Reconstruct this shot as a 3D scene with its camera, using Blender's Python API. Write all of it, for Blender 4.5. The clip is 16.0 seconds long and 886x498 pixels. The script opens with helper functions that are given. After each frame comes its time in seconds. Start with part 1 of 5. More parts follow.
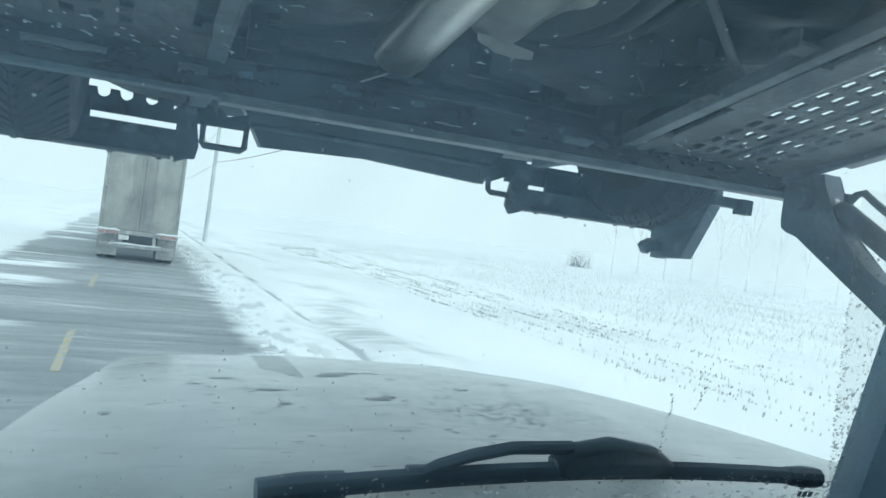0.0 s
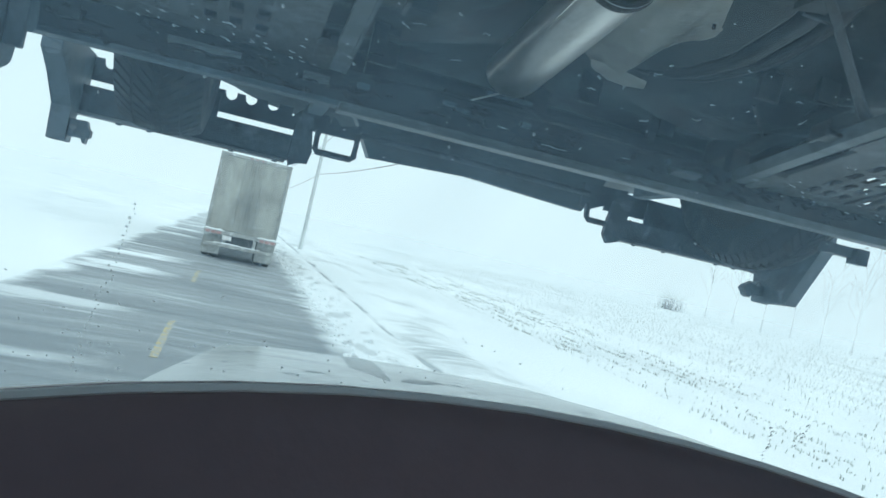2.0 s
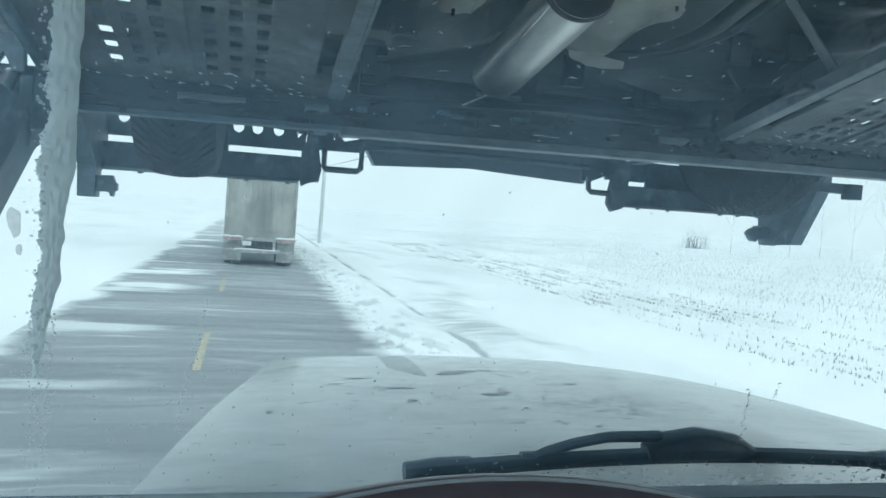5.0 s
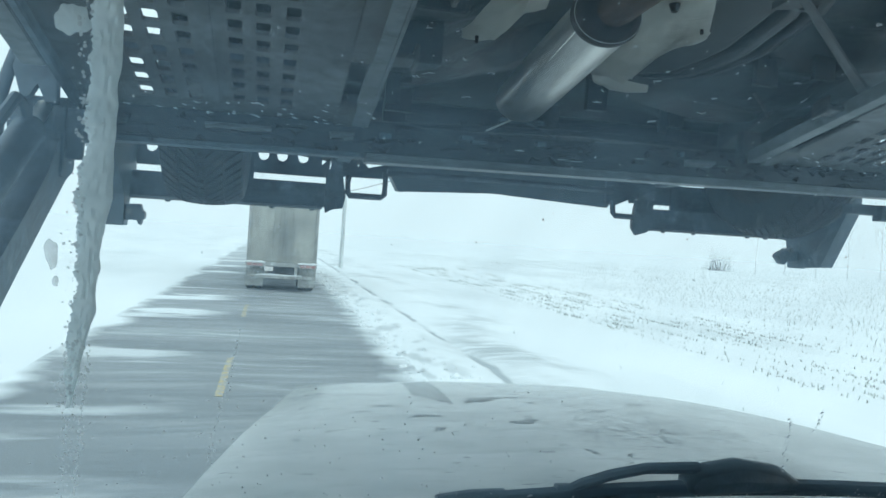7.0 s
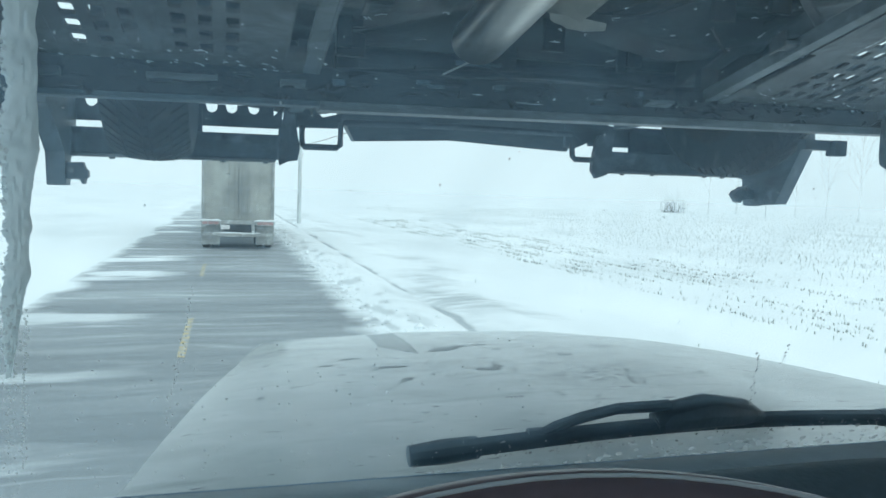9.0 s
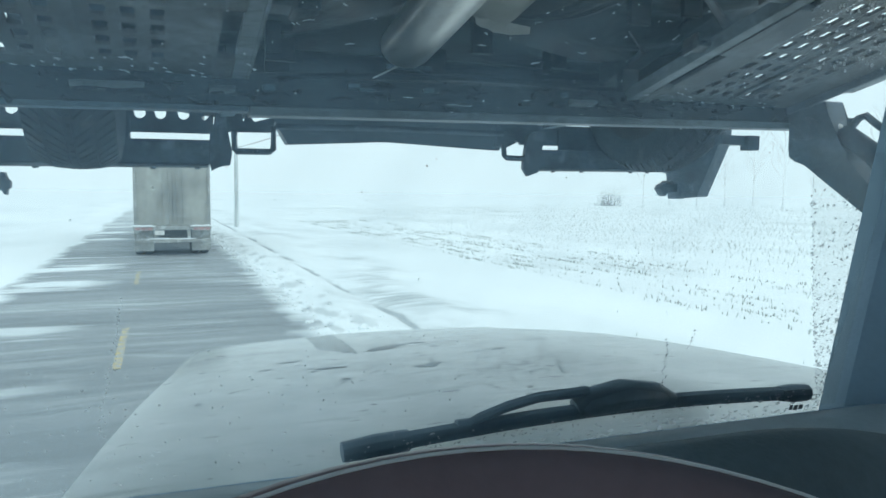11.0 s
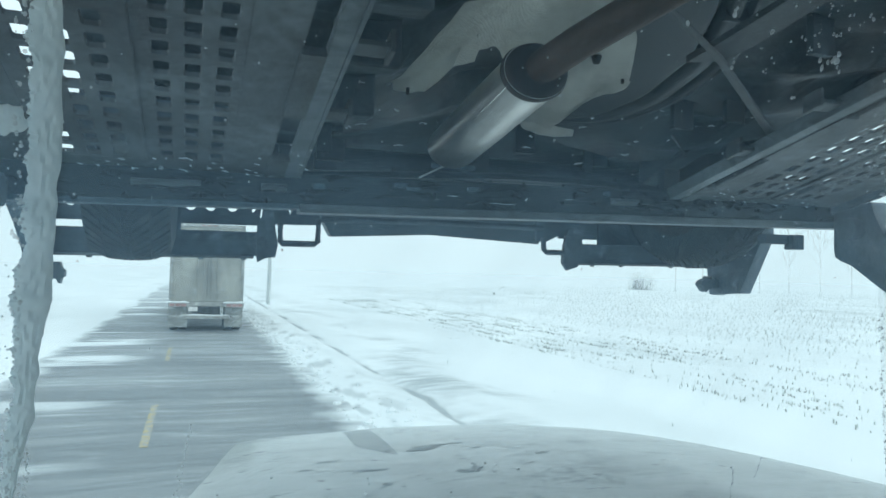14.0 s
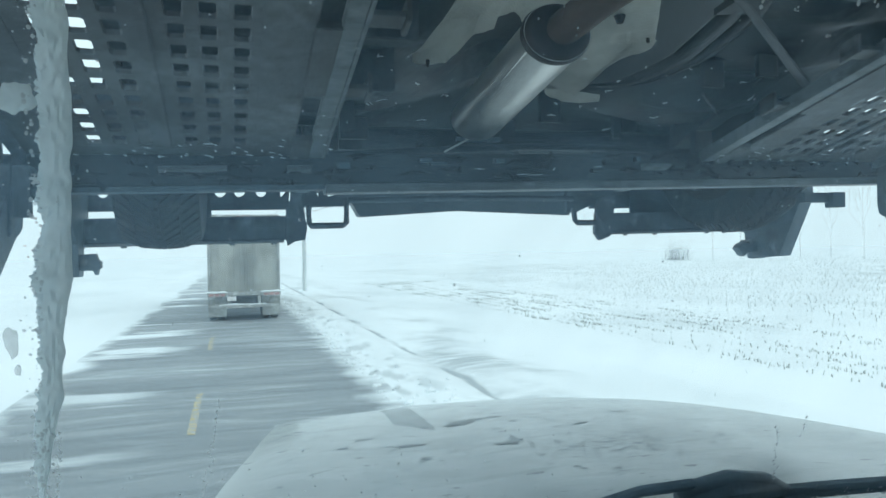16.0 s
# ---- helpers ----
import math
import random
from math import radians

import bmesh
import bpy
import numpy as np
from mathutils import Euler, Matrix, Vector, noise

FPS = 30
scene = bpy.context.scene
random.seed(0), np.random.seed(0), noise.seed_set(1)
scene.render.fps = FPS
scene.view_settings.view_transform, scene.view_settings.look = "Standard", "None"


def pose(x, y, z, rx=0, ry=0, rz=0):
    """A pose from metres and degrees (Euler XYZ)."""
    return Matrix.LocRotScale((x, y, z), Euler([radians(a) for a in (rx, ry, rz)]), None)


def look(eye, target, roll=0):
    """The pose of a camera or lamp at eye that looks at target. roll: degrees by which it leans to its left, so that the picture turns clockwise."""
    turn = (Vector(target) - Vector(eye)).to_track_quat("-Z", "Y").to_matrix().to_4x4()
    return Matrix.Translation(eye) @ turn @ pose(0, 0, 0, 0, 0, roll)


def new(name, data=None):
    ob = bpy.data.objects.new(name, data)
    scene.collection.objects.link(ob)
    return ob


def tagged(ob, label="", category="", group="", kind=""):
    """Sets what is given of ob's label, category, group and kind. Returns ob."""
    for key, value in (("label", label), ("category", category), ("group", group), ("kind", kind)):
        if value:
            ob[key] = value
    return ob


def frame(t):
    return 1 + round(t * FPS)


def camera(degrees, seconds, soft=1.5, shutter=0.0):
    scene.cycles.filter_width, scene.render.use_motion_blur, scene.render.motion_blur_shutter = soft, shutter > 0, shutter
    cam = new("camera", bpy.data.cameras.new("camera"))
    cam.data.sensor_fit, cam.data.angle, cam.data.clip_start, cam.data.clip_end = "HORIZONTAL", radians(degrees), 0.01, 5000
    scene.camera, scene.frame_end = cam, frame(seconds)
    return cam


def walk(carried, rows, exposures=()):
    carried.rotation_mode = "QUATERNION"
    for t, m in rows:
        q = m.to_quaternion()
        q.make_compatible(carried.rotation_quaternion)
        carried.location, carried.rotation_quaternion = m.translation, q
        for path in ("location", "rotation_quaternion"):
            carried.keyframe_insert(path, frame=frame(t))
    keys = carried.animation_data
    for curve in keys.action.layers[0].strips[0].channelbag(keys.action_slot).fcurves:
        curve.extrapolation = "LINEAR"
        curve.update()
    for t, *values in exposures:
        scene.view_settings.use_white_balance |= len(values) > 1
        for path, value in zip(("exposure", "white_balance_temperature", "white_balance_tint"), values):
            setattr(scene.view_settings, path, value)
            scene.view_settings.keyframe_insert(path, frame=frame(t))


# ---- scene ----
cam = camera(65.0, 16.0)
walk(cam, [
    (0, pose(-0.603, 0.109, 2.361, 89.05, -7.70, -24.39)),
    (0.5, pose(-0.607, 0.106, 2.391, 90.05, -7.69, -23.54)),
    (1, pose(-0.600, 0.115, 2.376, 89.60, -9.47, -22.59)),
    (1.5, pose(-0.615, 0.106, 2.355, 88.98, -11.86, -20.39)),
    (2, pose(-0.621, 0.095, 2.341, 89.78, -12.84, -16.95)),
    (2.5, pose(-0.614, 0.093, 2.342, 90.90, -10.66, -14.81)),
    (3, pose(-0.609, 0.050, 2.394, 89.19, -6.25, -13.38)),
    (3.5, pose(-0.629, 0.003, 2.399, 81.90, -5.62, -13.37)),
    (4, pose(-0.642, -0.009, 2.405, 85.43, -5.09, -15.14)),
    (6.5, pose(-0.654, -0.008, 2.393, 88.42, -3.62, -15.24)),
    (7, pose(-0.658, -0.001, 2.403, 89.23, -3.94, -13.92)),
    (7.5, pose(-0.665, 0.010, 2.405, 88.75, -3.89, -12.90)),
    (8, pose(-0.672, 0.027, 2.402, 87.36, -3.10, -13.85)),
    (8.5, pose(-0.661, 0.028, 2.392, 86.34, -2.34, -15.37)),
    (9, pose(-0.654, 0.025, 2.397, 85.38, -1.98, -17.33)),
    (11.5, pose(-0.649, -0.011, 2.407, 85.65, -0.44, -22.49)),
    (12, pose(-0.658, -0.005, 2.416, 86.70, -0.59, -22.13)),
    (12.5, pose(-0.659, -0.002, 2.416, 87.96, -0.71, -21.27)),
    (13, pose(-0.664, 0.002, 2.421, 89.35, -1.05, -20.42)),
    (13.5, pose(-0.673, 0.001, 2.434, 90.80, -1.30, -19.97)),
    (14, pose(-0.678, 0.001, 2.440, 91.93, -1.56, -19.74)),
    (14.5, pose(-0.678, 0.001, 2.439, 92.43, -1.20, -19.51)),
    (15, pose(-0.679, -0.001, 2.439, 92.21, -0.63, -18.99)),
    (15.5, pose(-0.674, 0.004, 2.432, 91.35, 0.25, -18.11)),
    (16, pose(-0.666, 0.012, 2.428, 90.29, 1.06, -17.01)),
])

# ---- world and light: an overcast snowstorm ----
world = bpy.data.worlds.new("overcast")
scene.world = world
world.use_nodes = True
wn, wl = world.node_tree.nodes, world.node_tree.links
wn.clear()
w_out = wn.new("ShaderNodeOutputWorld")
w_sky = wn.new("ShaderNodeTexSky")
w_sky.sky_type = "NISHITA"
w_sky.sun_disc = False
w_sky.sun_elevation = radians(48)
w_sky.sun_rotation = radians(150)
w_sky.dust_density = 6
w_b1 = wn.new("ShaderNodeBackground")
w_b1.inputs[1].default_value = 0.015
w_b2 = wn.new("ShaderNodeBackground")
w_b2.inputs[0].default_value = (0.735, 0.925, 0.985, 1)
w_b2.inputs[1].default_value = 1.245
w_add = wn.new("ShaderNodeAddShader")
wl.new(w_sky.outputs[0], w_b1.inputs[0])
wl.new(w_b1.outputs[0], w_add.inputs[0])
wl.new(w_b2.outputs[0], w_add.inputs[1])
wl.new(w_add.outputs[0], w_out.inputs[0])

sun_data = bpy.data.lights.new("sun", "SUN")
sun_data.energy = 0.15
sun_data.angle = radians(60)
sun_data.color = (1.0, 0.97, 0.92)
sun = new("sun", sun_data)
sun.matrix_world = look((0, 0, 60), (-18, 28, 0))


# ---- materials ----
def mat(name, base, rough=0.6, metal=0.0, vary=0.25, scale=4.0, fine=40.0, fine_amount=0.15,
        bump=0.2, bump_scale=60.0, second=None, second_scale=6.0, second_cut=(0.5, 0.7), stretch=(1, 1, 1), spec=0.5):
    """A surface with coarse and fine variation of its colour, optional blotches of a second colour, and fine relief."""
    m = bpy.data.materials.new(name)
    m.use_nodes = True
    n, l = m.node_tree.nodes, m.node_tree.links
    b = n["Principled BSDF"]
    b.inputs["Metallic"].default_value = metal
    b.inputs["Specular IOR Level"].default_value = spec
    tc = n.new("ShaderNodeTexCoord")
    mp = n.new("ShaderNodeMapping")
    mp.inputs["Scale"].default_value = stretch
    l.new(tc.outputs["Object"], mp.inputs[0])

    def nz(s, detail=5.0):
        t = n.new("ShaderNodeTexNoise")
        t.inputs["Scale"].default_value = s
        t.inputs["Detail"].default_value = detail
        l.new(mp.outputs[0], t.inputs["Vector"])
        return t

    big, small = nz(scale), nz(fine, 3.0)
    col = n.new("ShaderNodeValToRGB")
    col.color_ramp.elements[0].position, col.color_ramp.elements[1].position = 0.3, 0.7
    col.color_ramp.elements[0].color = (*[c * (1 - vary) for c in base], 1)
    col.color_ramp.elements[1].color = (*[min(1, c * (1 + vary)) for c in base], 1)
    l.new(big.outputs[0], col.inputs[0])
    mix = n.new("ShaderNodeMix")
    mix.data_type, mix.blend_type = "RGBA", "OVERLAY"
    mix.inputs[0].default_value = fine_amount
    l.new(col.outputs[0], mix.inputs[6])
    l.new(small.outputs[0], mix.inputs[7])
    out = mix.outputs[2]
    if second:
        t = nz(second_scale, 8.0)
        cut = n.new("ShaderNodeMapRange")
        cut.inputs[1].default_value, cut.inputs[2].default_value = second_cut
        l.new(t.outputs[0], cut.inputs[0])
        mx = n.new("ShaderNodeMix")
        mx.data_type = "RGBA"
        l.new(cut.outputs[0], mx.inputs[0])
        l.new(out, mx.inputs[6])
        mx.inputs[7].default_value = (*second, 1)
        out = mx.outputs[2]
    l.new(out, b.inputs["Base Color"])
    rr = n.new("ShaderNodeMapRange")
    rr.inputs[3].default_value, rr.inputs[4].default_value = max(0.02, rough - 0.12), min(1, rough + 0.12)
    l.new(big.outputs[0], rr.inputs[0])
    l.new(rr.outputs[0], b.inputs["Roughness"])
    if bump:
        bt = nz(bump_scale, 4.0)
        bp = n.new("ShaderNodeBump")
        bp.inputs["Strength"].default_value = bump
        bp.inputs["Distance"].default_value = 0.01
        l.new(bt.outputs[0], bp.inputs["Height"])
        l.new(bp.outputs[0], b.inputs["Normal"])
    return m


# rack base blued and lifted: the glare veil over it is in the colour
M_RACK = mat("veil_blue_rack_paint", (0.125, 0.168, 0.205), 0.5, 0.0, 0.4, 7, 70, 0.5, 0.2, 90,
             second=(0.30, 0.35, 0.39), second_scale=20, second_cut=(0.60, 0.80))
M_RAMP = mat("grey_ramp_steel", (0.185, 0.197, 0.205), 0.5, 0.0, 0.4, 3, 45, 0.6, 0.25, 90,
             second=(0.080, 0.082, 0.084), second_scale=5, second_cut=(0.44, 0.68))
M_BEAM = mat("worn_beam_steel", (0.22, 0.245, 0.262), 0.5, 0.0, 0.35, 5, 60, 0.5, 0.2, 90,
             second=(0.08, 0.10, 0.12), second_scale=8, second_cut=(0.55, 0.72), stretch=(0.5, 1, 1))
M_BRACE = mat("dull_brace_steel", (0.075, 0.085, 0.092), 0.55, 0.0, 0.3, 6, 60, 0.4, 0.15, 90)
M_GRIME = mat("frozen_grime", (0.040, 0.050, 0.056), 0.55, 0.0, 0.5, 20, 90, 0.4, 0.4, 120,
              second=(0.16, 0.175, 0.18), second_scale=30, second_cut=(0.58, 0.74))
M_UNDER = mat("black_underbody", (0.068, 0.090, 0.102), 0.4, 0.0, 0.6, 5, 50, 0.4, 0.3, 40,
              second=(0.11, 0.115, 0.12), second_scale=22, second_cut=(0.64, 0.80))
# bumper plastic with the glare veil painted into its base colour
M_BUMPER = mat("veil_blue_bumper_plastic", (0.13, 0.175, 0.210), 0.5, 0.0, 0.3, 4, 60, 0.3, 0.15, 60,
               second=(0.20, 0.24, 0.27), second_scale=9, second_cut=(0.58, 0.78))
M_TANK = mat("tank_plastic", (0.044, 0.056, 0.064), 0.38, 0.0, 0.3, 4, 60, 0.2, 0.06, 60,
             second=(0.12, 0.135, 0.145), second_scale=6, second_cut=(0.55, 0.8))
M_MUFF = mat("aluminised_steel", (0.72, 0.715, 0.69), 0.33, 1.0, 0.18, 7, 120, 0.4, 0.06, 160,
             second=(0.46, 0.43, 0.38), second_scale=11, second_cut=(0.55, 0.78), stretch=(1.6, 0.5, 1.6))
M_CAP = mat("dark_cap_steel", (0.06, 0.055, 0.055), 0.6, 0.3, 0.3, 20, 80, 0.3, 0.1, 120)
M_PIPE = mat("rusty_pipe", (0.12, 0.085, 0.07), 0.65, 0.4, 0.35, 14, 90, 0.4, 0.2, 120)
M_RUBBER = mat("salted_tyre_rubber", (0.05, 0.064, 0.075), 0.75, 0.0, 0.3, 14, 90, 0.3, 0.25, 150,
               second=(0.15, 0.16, 0.165), second_scale=18, second_cut=(0.56, 0.75))
M_BODY = mat("dark_car_paint", (0.06, 0.065, 0.07), 0.35, 0.0, 0.15, 3, 60, 0.1, 0.05, 80)
M_COWL = mat("soft_dark_vinyl", (0.15, 0.195, 0.215), 0.8, 0.0, 0.2, 6, 120, 0.12, 0.1, 220)
M_DASH = mat("dash_vinyl", (0.42, 0.50, 0.53), 0.6, 0.0, 0.15, 6, 120, 0.1, 0.1, 220)
M_WHEEL = mat("wheel_leather", (0.22, 0.150, 0.160), 0.34, 0.0, 0.2, 6, 150, 0.1, 0.04, 260)
M_WIPER = mat("wiper_rubber", (0.115, 0.160, 0.190), 0.5, 0.0, 0.3, 10, 90, 0.2, 0.1, 150,
              second=(0.30, 0.33, 0.34), second_scale=24, second_cut=(0.66, 0.82))
M_TRIM = mat("cab_trim", (0.30, 0.44, 0.56), 0.65, 0.0, 0.12, 5, 120, 0.08, 0.08, 200)
M_ICE = mat("frozen_slush", (0.92, 0.96, 0.95), 0.35, 0.0, 0.25, 30, 160, 0.4, 0.5, 140,
            second=(0.64, 0.69, 0.69), second_scale=26, second_cut=(0.54, 0.74))
M_FLECK = mat("ice_fleck", (0.75, 0.80, 0.82), 0.4, 0.0, 0.3, 60, 200, 0.3, 0.2, 100)
M_DROP = mat("water_bead", (0.85, 0.92, 0.93), 0.15, 0.0, 0.4, 120, 300, 0.3, 0.0, 50)
M_DIRT = mat("dried_spray", (0.34, 0.37, 0.37), 0.8, 0.0, 0.4, 90, 300, 0.3, 0.0, 50)


def let_light_through(m, share, tint):
    """Ice, drops and thin dirt on the glass glow with the daylight behind them."""
    n, l = m.node_tree.nodes, m.node_tree.links
    tr = n.new("ShaderNodeBsdfTranslucent")
    tr.inputs[0].default_value = (*tint, 1)
    mx = n.new("ShaderNodeMixShader")
    mx.inputs[0].default_value = share
    l.new(n["Principled BSDF"].outputs[0], mx.inputs[1])
    l.new(tr.outputs[0], mx.inputs[2])
    l.new(mx.outputs[0], n["Material Output"].inputs[0])
    base = n["Principled BSDF"].inputs["Base Color"].links[0].from_socket
    tm = n.new("ShaderNodeMix")
    tm.data_type, tm.blend_type = "RGBA", "MULTIPLY"
    tm.inputs[0].default_value = 0.5 if m.name != "water_bead" else 0.2
    tm.inputs[6].default_value = (*tint, 1)
    l.new(base, tm.inputs[7])
    l.new(tm.outputs[2], tr.inputs[0])


let_light_through(M_ICE, 0.85, (0.95, 1.0, 1.0))
let_light_through(M_DROP, 0.9, (1.0, 1.0, 1.0))


def let_view_through(m, share):
    """Clear drops: most of the view behind them still shows. Far trees use it as haze."""
    n, l = m.node_tree.nodes, m.node_tree.links
    out = n["Material Output"]
    src = out.inputs[0].links[0].from_socket
    tr = n.new("ShaderNodeBsdfTransparent")
    mx = n.new("ShaderNodeMixShader")
    mx.inputs[0].default_value = share
    l.new(src, mx.inputs[1])
    l.new(tr.outputs[0], mx.inputs[2])
    l.new(mx.outputs[0], out.inputs[0])


let_view_through(M_DROP, 0.35)


def clear_water():
    """Beads of clear melt water that bend the view behind them."""
    m = bpy.data.materials.new("clear_water")
    m.use_nodes = True
    b = m.node_tree.nodes["Principled BSDF"]
    b.inputs["Base Color"].default_value = (0.97, 1.0, 1.0, 1)
    b.inputs["Roughness"].default_value = 0.12
    b.inputs["IOR"].default_value = 1.33
    b.inputs["Transmission Weight"].default_value = 1.0
    return m


M_WATER = clear_water()


let_light_through(M_DIRT, 0.7, (1.0, 1.0, 1.0))
let_view_through(M_DIRT, 0.5)
M_SPRAY = mat("spray_film", (0.52, 0.60, 0.58), 0.8, 0.0, 0.2, 60, 200, 0.3, 0.0, 50)
let_light_through(M_SPRAY, 0.8, (0.80, 0.88, 0.84))
let_view_through(M_SPRAY, 0.90)
M_TRAILER = mat("dirty_white_panel", (0.40, 0.41, 0.375), 0.6, 0.0, 0.14, 0.9, 5, 0.25, 0.1, 12,
                second=(0.26, 0.265, 0.245), second_scale=1.4, second_cut=(0.42, 0.75), stretch=(1.2, 1, 0.7))


def add_grime(m, centre, size, colour, scale):
    """A cloud of thrown-up dirt with a soft, broken outline."""
    n, l = m.node_tree.nodes, m.node_tree.links
    b = n["Principled BSDF"]
    src = b.inputs["Base Color"].links[0].from_socket
    tc = n.new("ShaderNodeTexCoord")
    mp = n.new("ShaderNodeMapping")
    mp.vector_type = "TEXTURE"
    mp.inputs["Location"].default_value = centre
    mp.inputs["Scale"].default_value = size
    ln = n.new("ShaderNodeVectorMath")
    ln.operation = "LENGTH"
    t = n.new("ShaderNodeTexNoise")
    t.inputs["Scale"].default_value = scale
    t.inputs["Detail"].default_value = 6
    ad = n.new("ShaderNodeMath")
    ad.operation = "ADD"
    r = n.new("ShaderNodeMapRange")
    r.inputs[1].default_value, r.inputs[2].default_value = 1.6, 0.5
    mx = n.new("ShaderNodeMix")
    mx.data_type = "RGBA"
    l.new(tc.outputs["Object"], mp.inputs[0])
    l.new(tc.outputs["Object"], t.inputs["Vector"])
    l.new(mp.outputs[0], ln.inputs[0])
    l.new(ln.outputs["Value"], ad.inputs[0])
    l.new(t.outputs[0], ad.inputs[1])
    l.new(ad.outputs[0], r.inputs[0])
    l.new(r.outputs[0], mx.inputs[0])
    l.new(src, mx.inputs[6])
    mx.inputs[7].default_value = (*colour, 1)
    l.new(mx.outputs[2], b.inputs["Base Color"])


add_grime(M_TRAILER, (0.06, 0.0, 2.0), (0.42, 50.0, 1.1), (0.25, 0.26, 0.25), 3.0)
M_TFRAME = mat("dirty_steel", (0.37, 0.385, 0.37), 0.6, 0.1, 0.3, 3, 14, 0.4, 0.1, 20,
               second=(0.62, 0.65, 0.65), second_scale=4, second_cut=(0.55, 0.68))
M_TDARK = mat("undercarriage", (0.17, 0.185, 0.19), 0.8, 0.0, 0.3, 2, 12, 0.3, 0.2, 20,
              second=(0.5, 0.52, 0.52), second_scale=3, second_cut=(0.55, 0.75))
M_RED = mat("red_lens", (0.47, 0.29, 0.28), 0.35, 0.0, 0.25, 5, 30, 0.2, 0.0, 20)
M_WHITEREF = mat("reflective_tape", (0.75, 0.75, 0.73), 0.4, 0.0, 0.1, 6, 30, 0.2, 0.0, 20)
# pole wood paled in its colour to stand in for distance haze
M_WOOD = mat("hazed_pole_wood", (0.60, 0.64, 0.64), 0.85, 0.0, 0.25, 1.2, 12, 0.3, 0.4, 12, stretch=(6, 6, 0.6))
M_WIRE = mat("wire", (0.22, 0.23, 0.23), 0.7, 0.2, 0.1, 1, 5, 0.1, 0.0, 20)
M_YELLOW = mat("worn_yellow_paint", (0.56, 0.42, 0.16), 0.7, 0.0, 0.2, 3, 30, 0.3, 0.3, 40,
               second=(0.34, 0.36, 0.36), second_scale=9, second_cut=(0.38, 0.56))
M_STRAW = mat("corn_stubble_straw", (0.46, 0.49, 0.46), 0.9, 0.0, 0.3, 3, 20, 0.3, 0.0, 20,
              second=(0.75, 0.78, 0.78), second_scale=2.5, second_cut=(0.5, 0.7))
# distance haze is put into the colour and see-through share of twigs and bark
M_TWIG = mat("haze_pale_twigs", (0.55, 0.59, 0.60), 0.9, 0.0, 0.2, 1, 6, 0.2, 0.0, 5)
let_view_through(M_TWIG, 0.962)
M_FAR_BARK = mat("haze_pale_bark", (0.80, 0.84, 0.85), 0.9, 0.0, 0.12, 0.6, 4, 0.2, 0.0, 5)
let_view_through(M_FAR_BARK, 0.95)


def snow_material():
    """Wind-packed snow with soft drift shading and scattered dirt."""
    m = mat("snow", (0.86, 0.90, 0.91), 0.9, 0.0, 0.05, 0.25, 3.0, 0.12, 0.55, 1.6,
            second=(0.70, 0.745, 0.755), second_scale=0.16, second_cut=(0.52, 0.74), stretch=(1, 0.45, 1), spec=0.15)
    n, l = m.node_tree.nodes, m.node_tree.links
    b = n["Principled BSDF"]
    src = b.inputs["Base Color"].links[0].from_socket
    tc = n.new("ShaderNodeTexCoord")
    sx = n.new("ShaderNodeSeparateXYZ")
    l.new(tc.outputs["Object"], sx.inputs[0])

    def val(kind, a, c):
        o = n.new("ShaderNodeMath")
        o.operation = kind
        for k, v in enumerate((a, c)):
            if isinstance(v, (int, float)):
                o.inputs[k].default_value = v
            else:
                l.new(v, o.inputs[k])
        return o.outputs[0]

    def nz(stretch, scale):
        mp = n.new("ShaderNodeMapping")
        mp.inputs["Scale"].default_value = stretch
        t = n.new("ShaderNodeTexNoise")
        t.inputs["Scale"].default_value = scale
        t.inputs["Detail"].default_value = 6
        l.new(tc.outputs["Object"], mp.inputs[0])
        l.new(mp.outputs[0], t.inputs[0])
        return t.outputs[0]

    def cut(v, a, c, top=1.0):
        r = n.new("ShaderNodeMapRange")
        r.inputs[1].default_value, r.inputs[2].default_value, r.inputs[4].default_value = a, c, top
        l.new(v, r.inputs[0])
        return r.outputs[0]

    # wheel rut in the verge, where the snow is thin
    off = val("ABSOLUTE", val("ADD", val("SUBTRACT", sx.outputs[0], 3.60), val("MULTIPLY", val("SUBTRACT", nz((0.3, 0.5, 1), 1.0), 0.5), 0.5)), 0.0)
    rut = val("MULTIPLY", cut(off, 0.14, 0.05), cut(nz((1, 0.4, 1), 0.9), 0.38, 0.54, 0.75))
    # thin spots on both sides of it
    spot = val("MULTIPLY", val("MULTIPLY", cut(nz((0.35, 0.22, 1), 1.0), 0.50, 0.62, 0.62), cut(nz((0.6, 3.0, 1), 1.0), 0.36, 0.56)), cut(val("ABSOLUTE", val("SUBTRACT", sx.outputs[0], 4.9), 0.0), 2.2, 0.8))
    mx = n.new("ShaderNodeMix")
    mx.data_type = "RGBA"
    # wind-scoured crust along the road's edge
    crust = val("MULTIPLY", cut(nz((1.6, 0.7, 1), 1.5), 0.52, 0.60, 0.42), cut(val("ABSOLUTE", val("SUBTRACT", sx.outputs[0], 2.3), 0.0), 1.0, 0.3))
    l.new(val("MAXIMUM", crust, val("MAXIMUM", rut, spot)), mx.inputs[0])
    l.new(src, mx.inputs[6])
    mx.inputs[7].default_value = (0.30, 0.335, 0.345, 1)
    l.new(mx.outputs[2], b.inputs["Base Color"])
    return m


M_SNOW = snow_material()


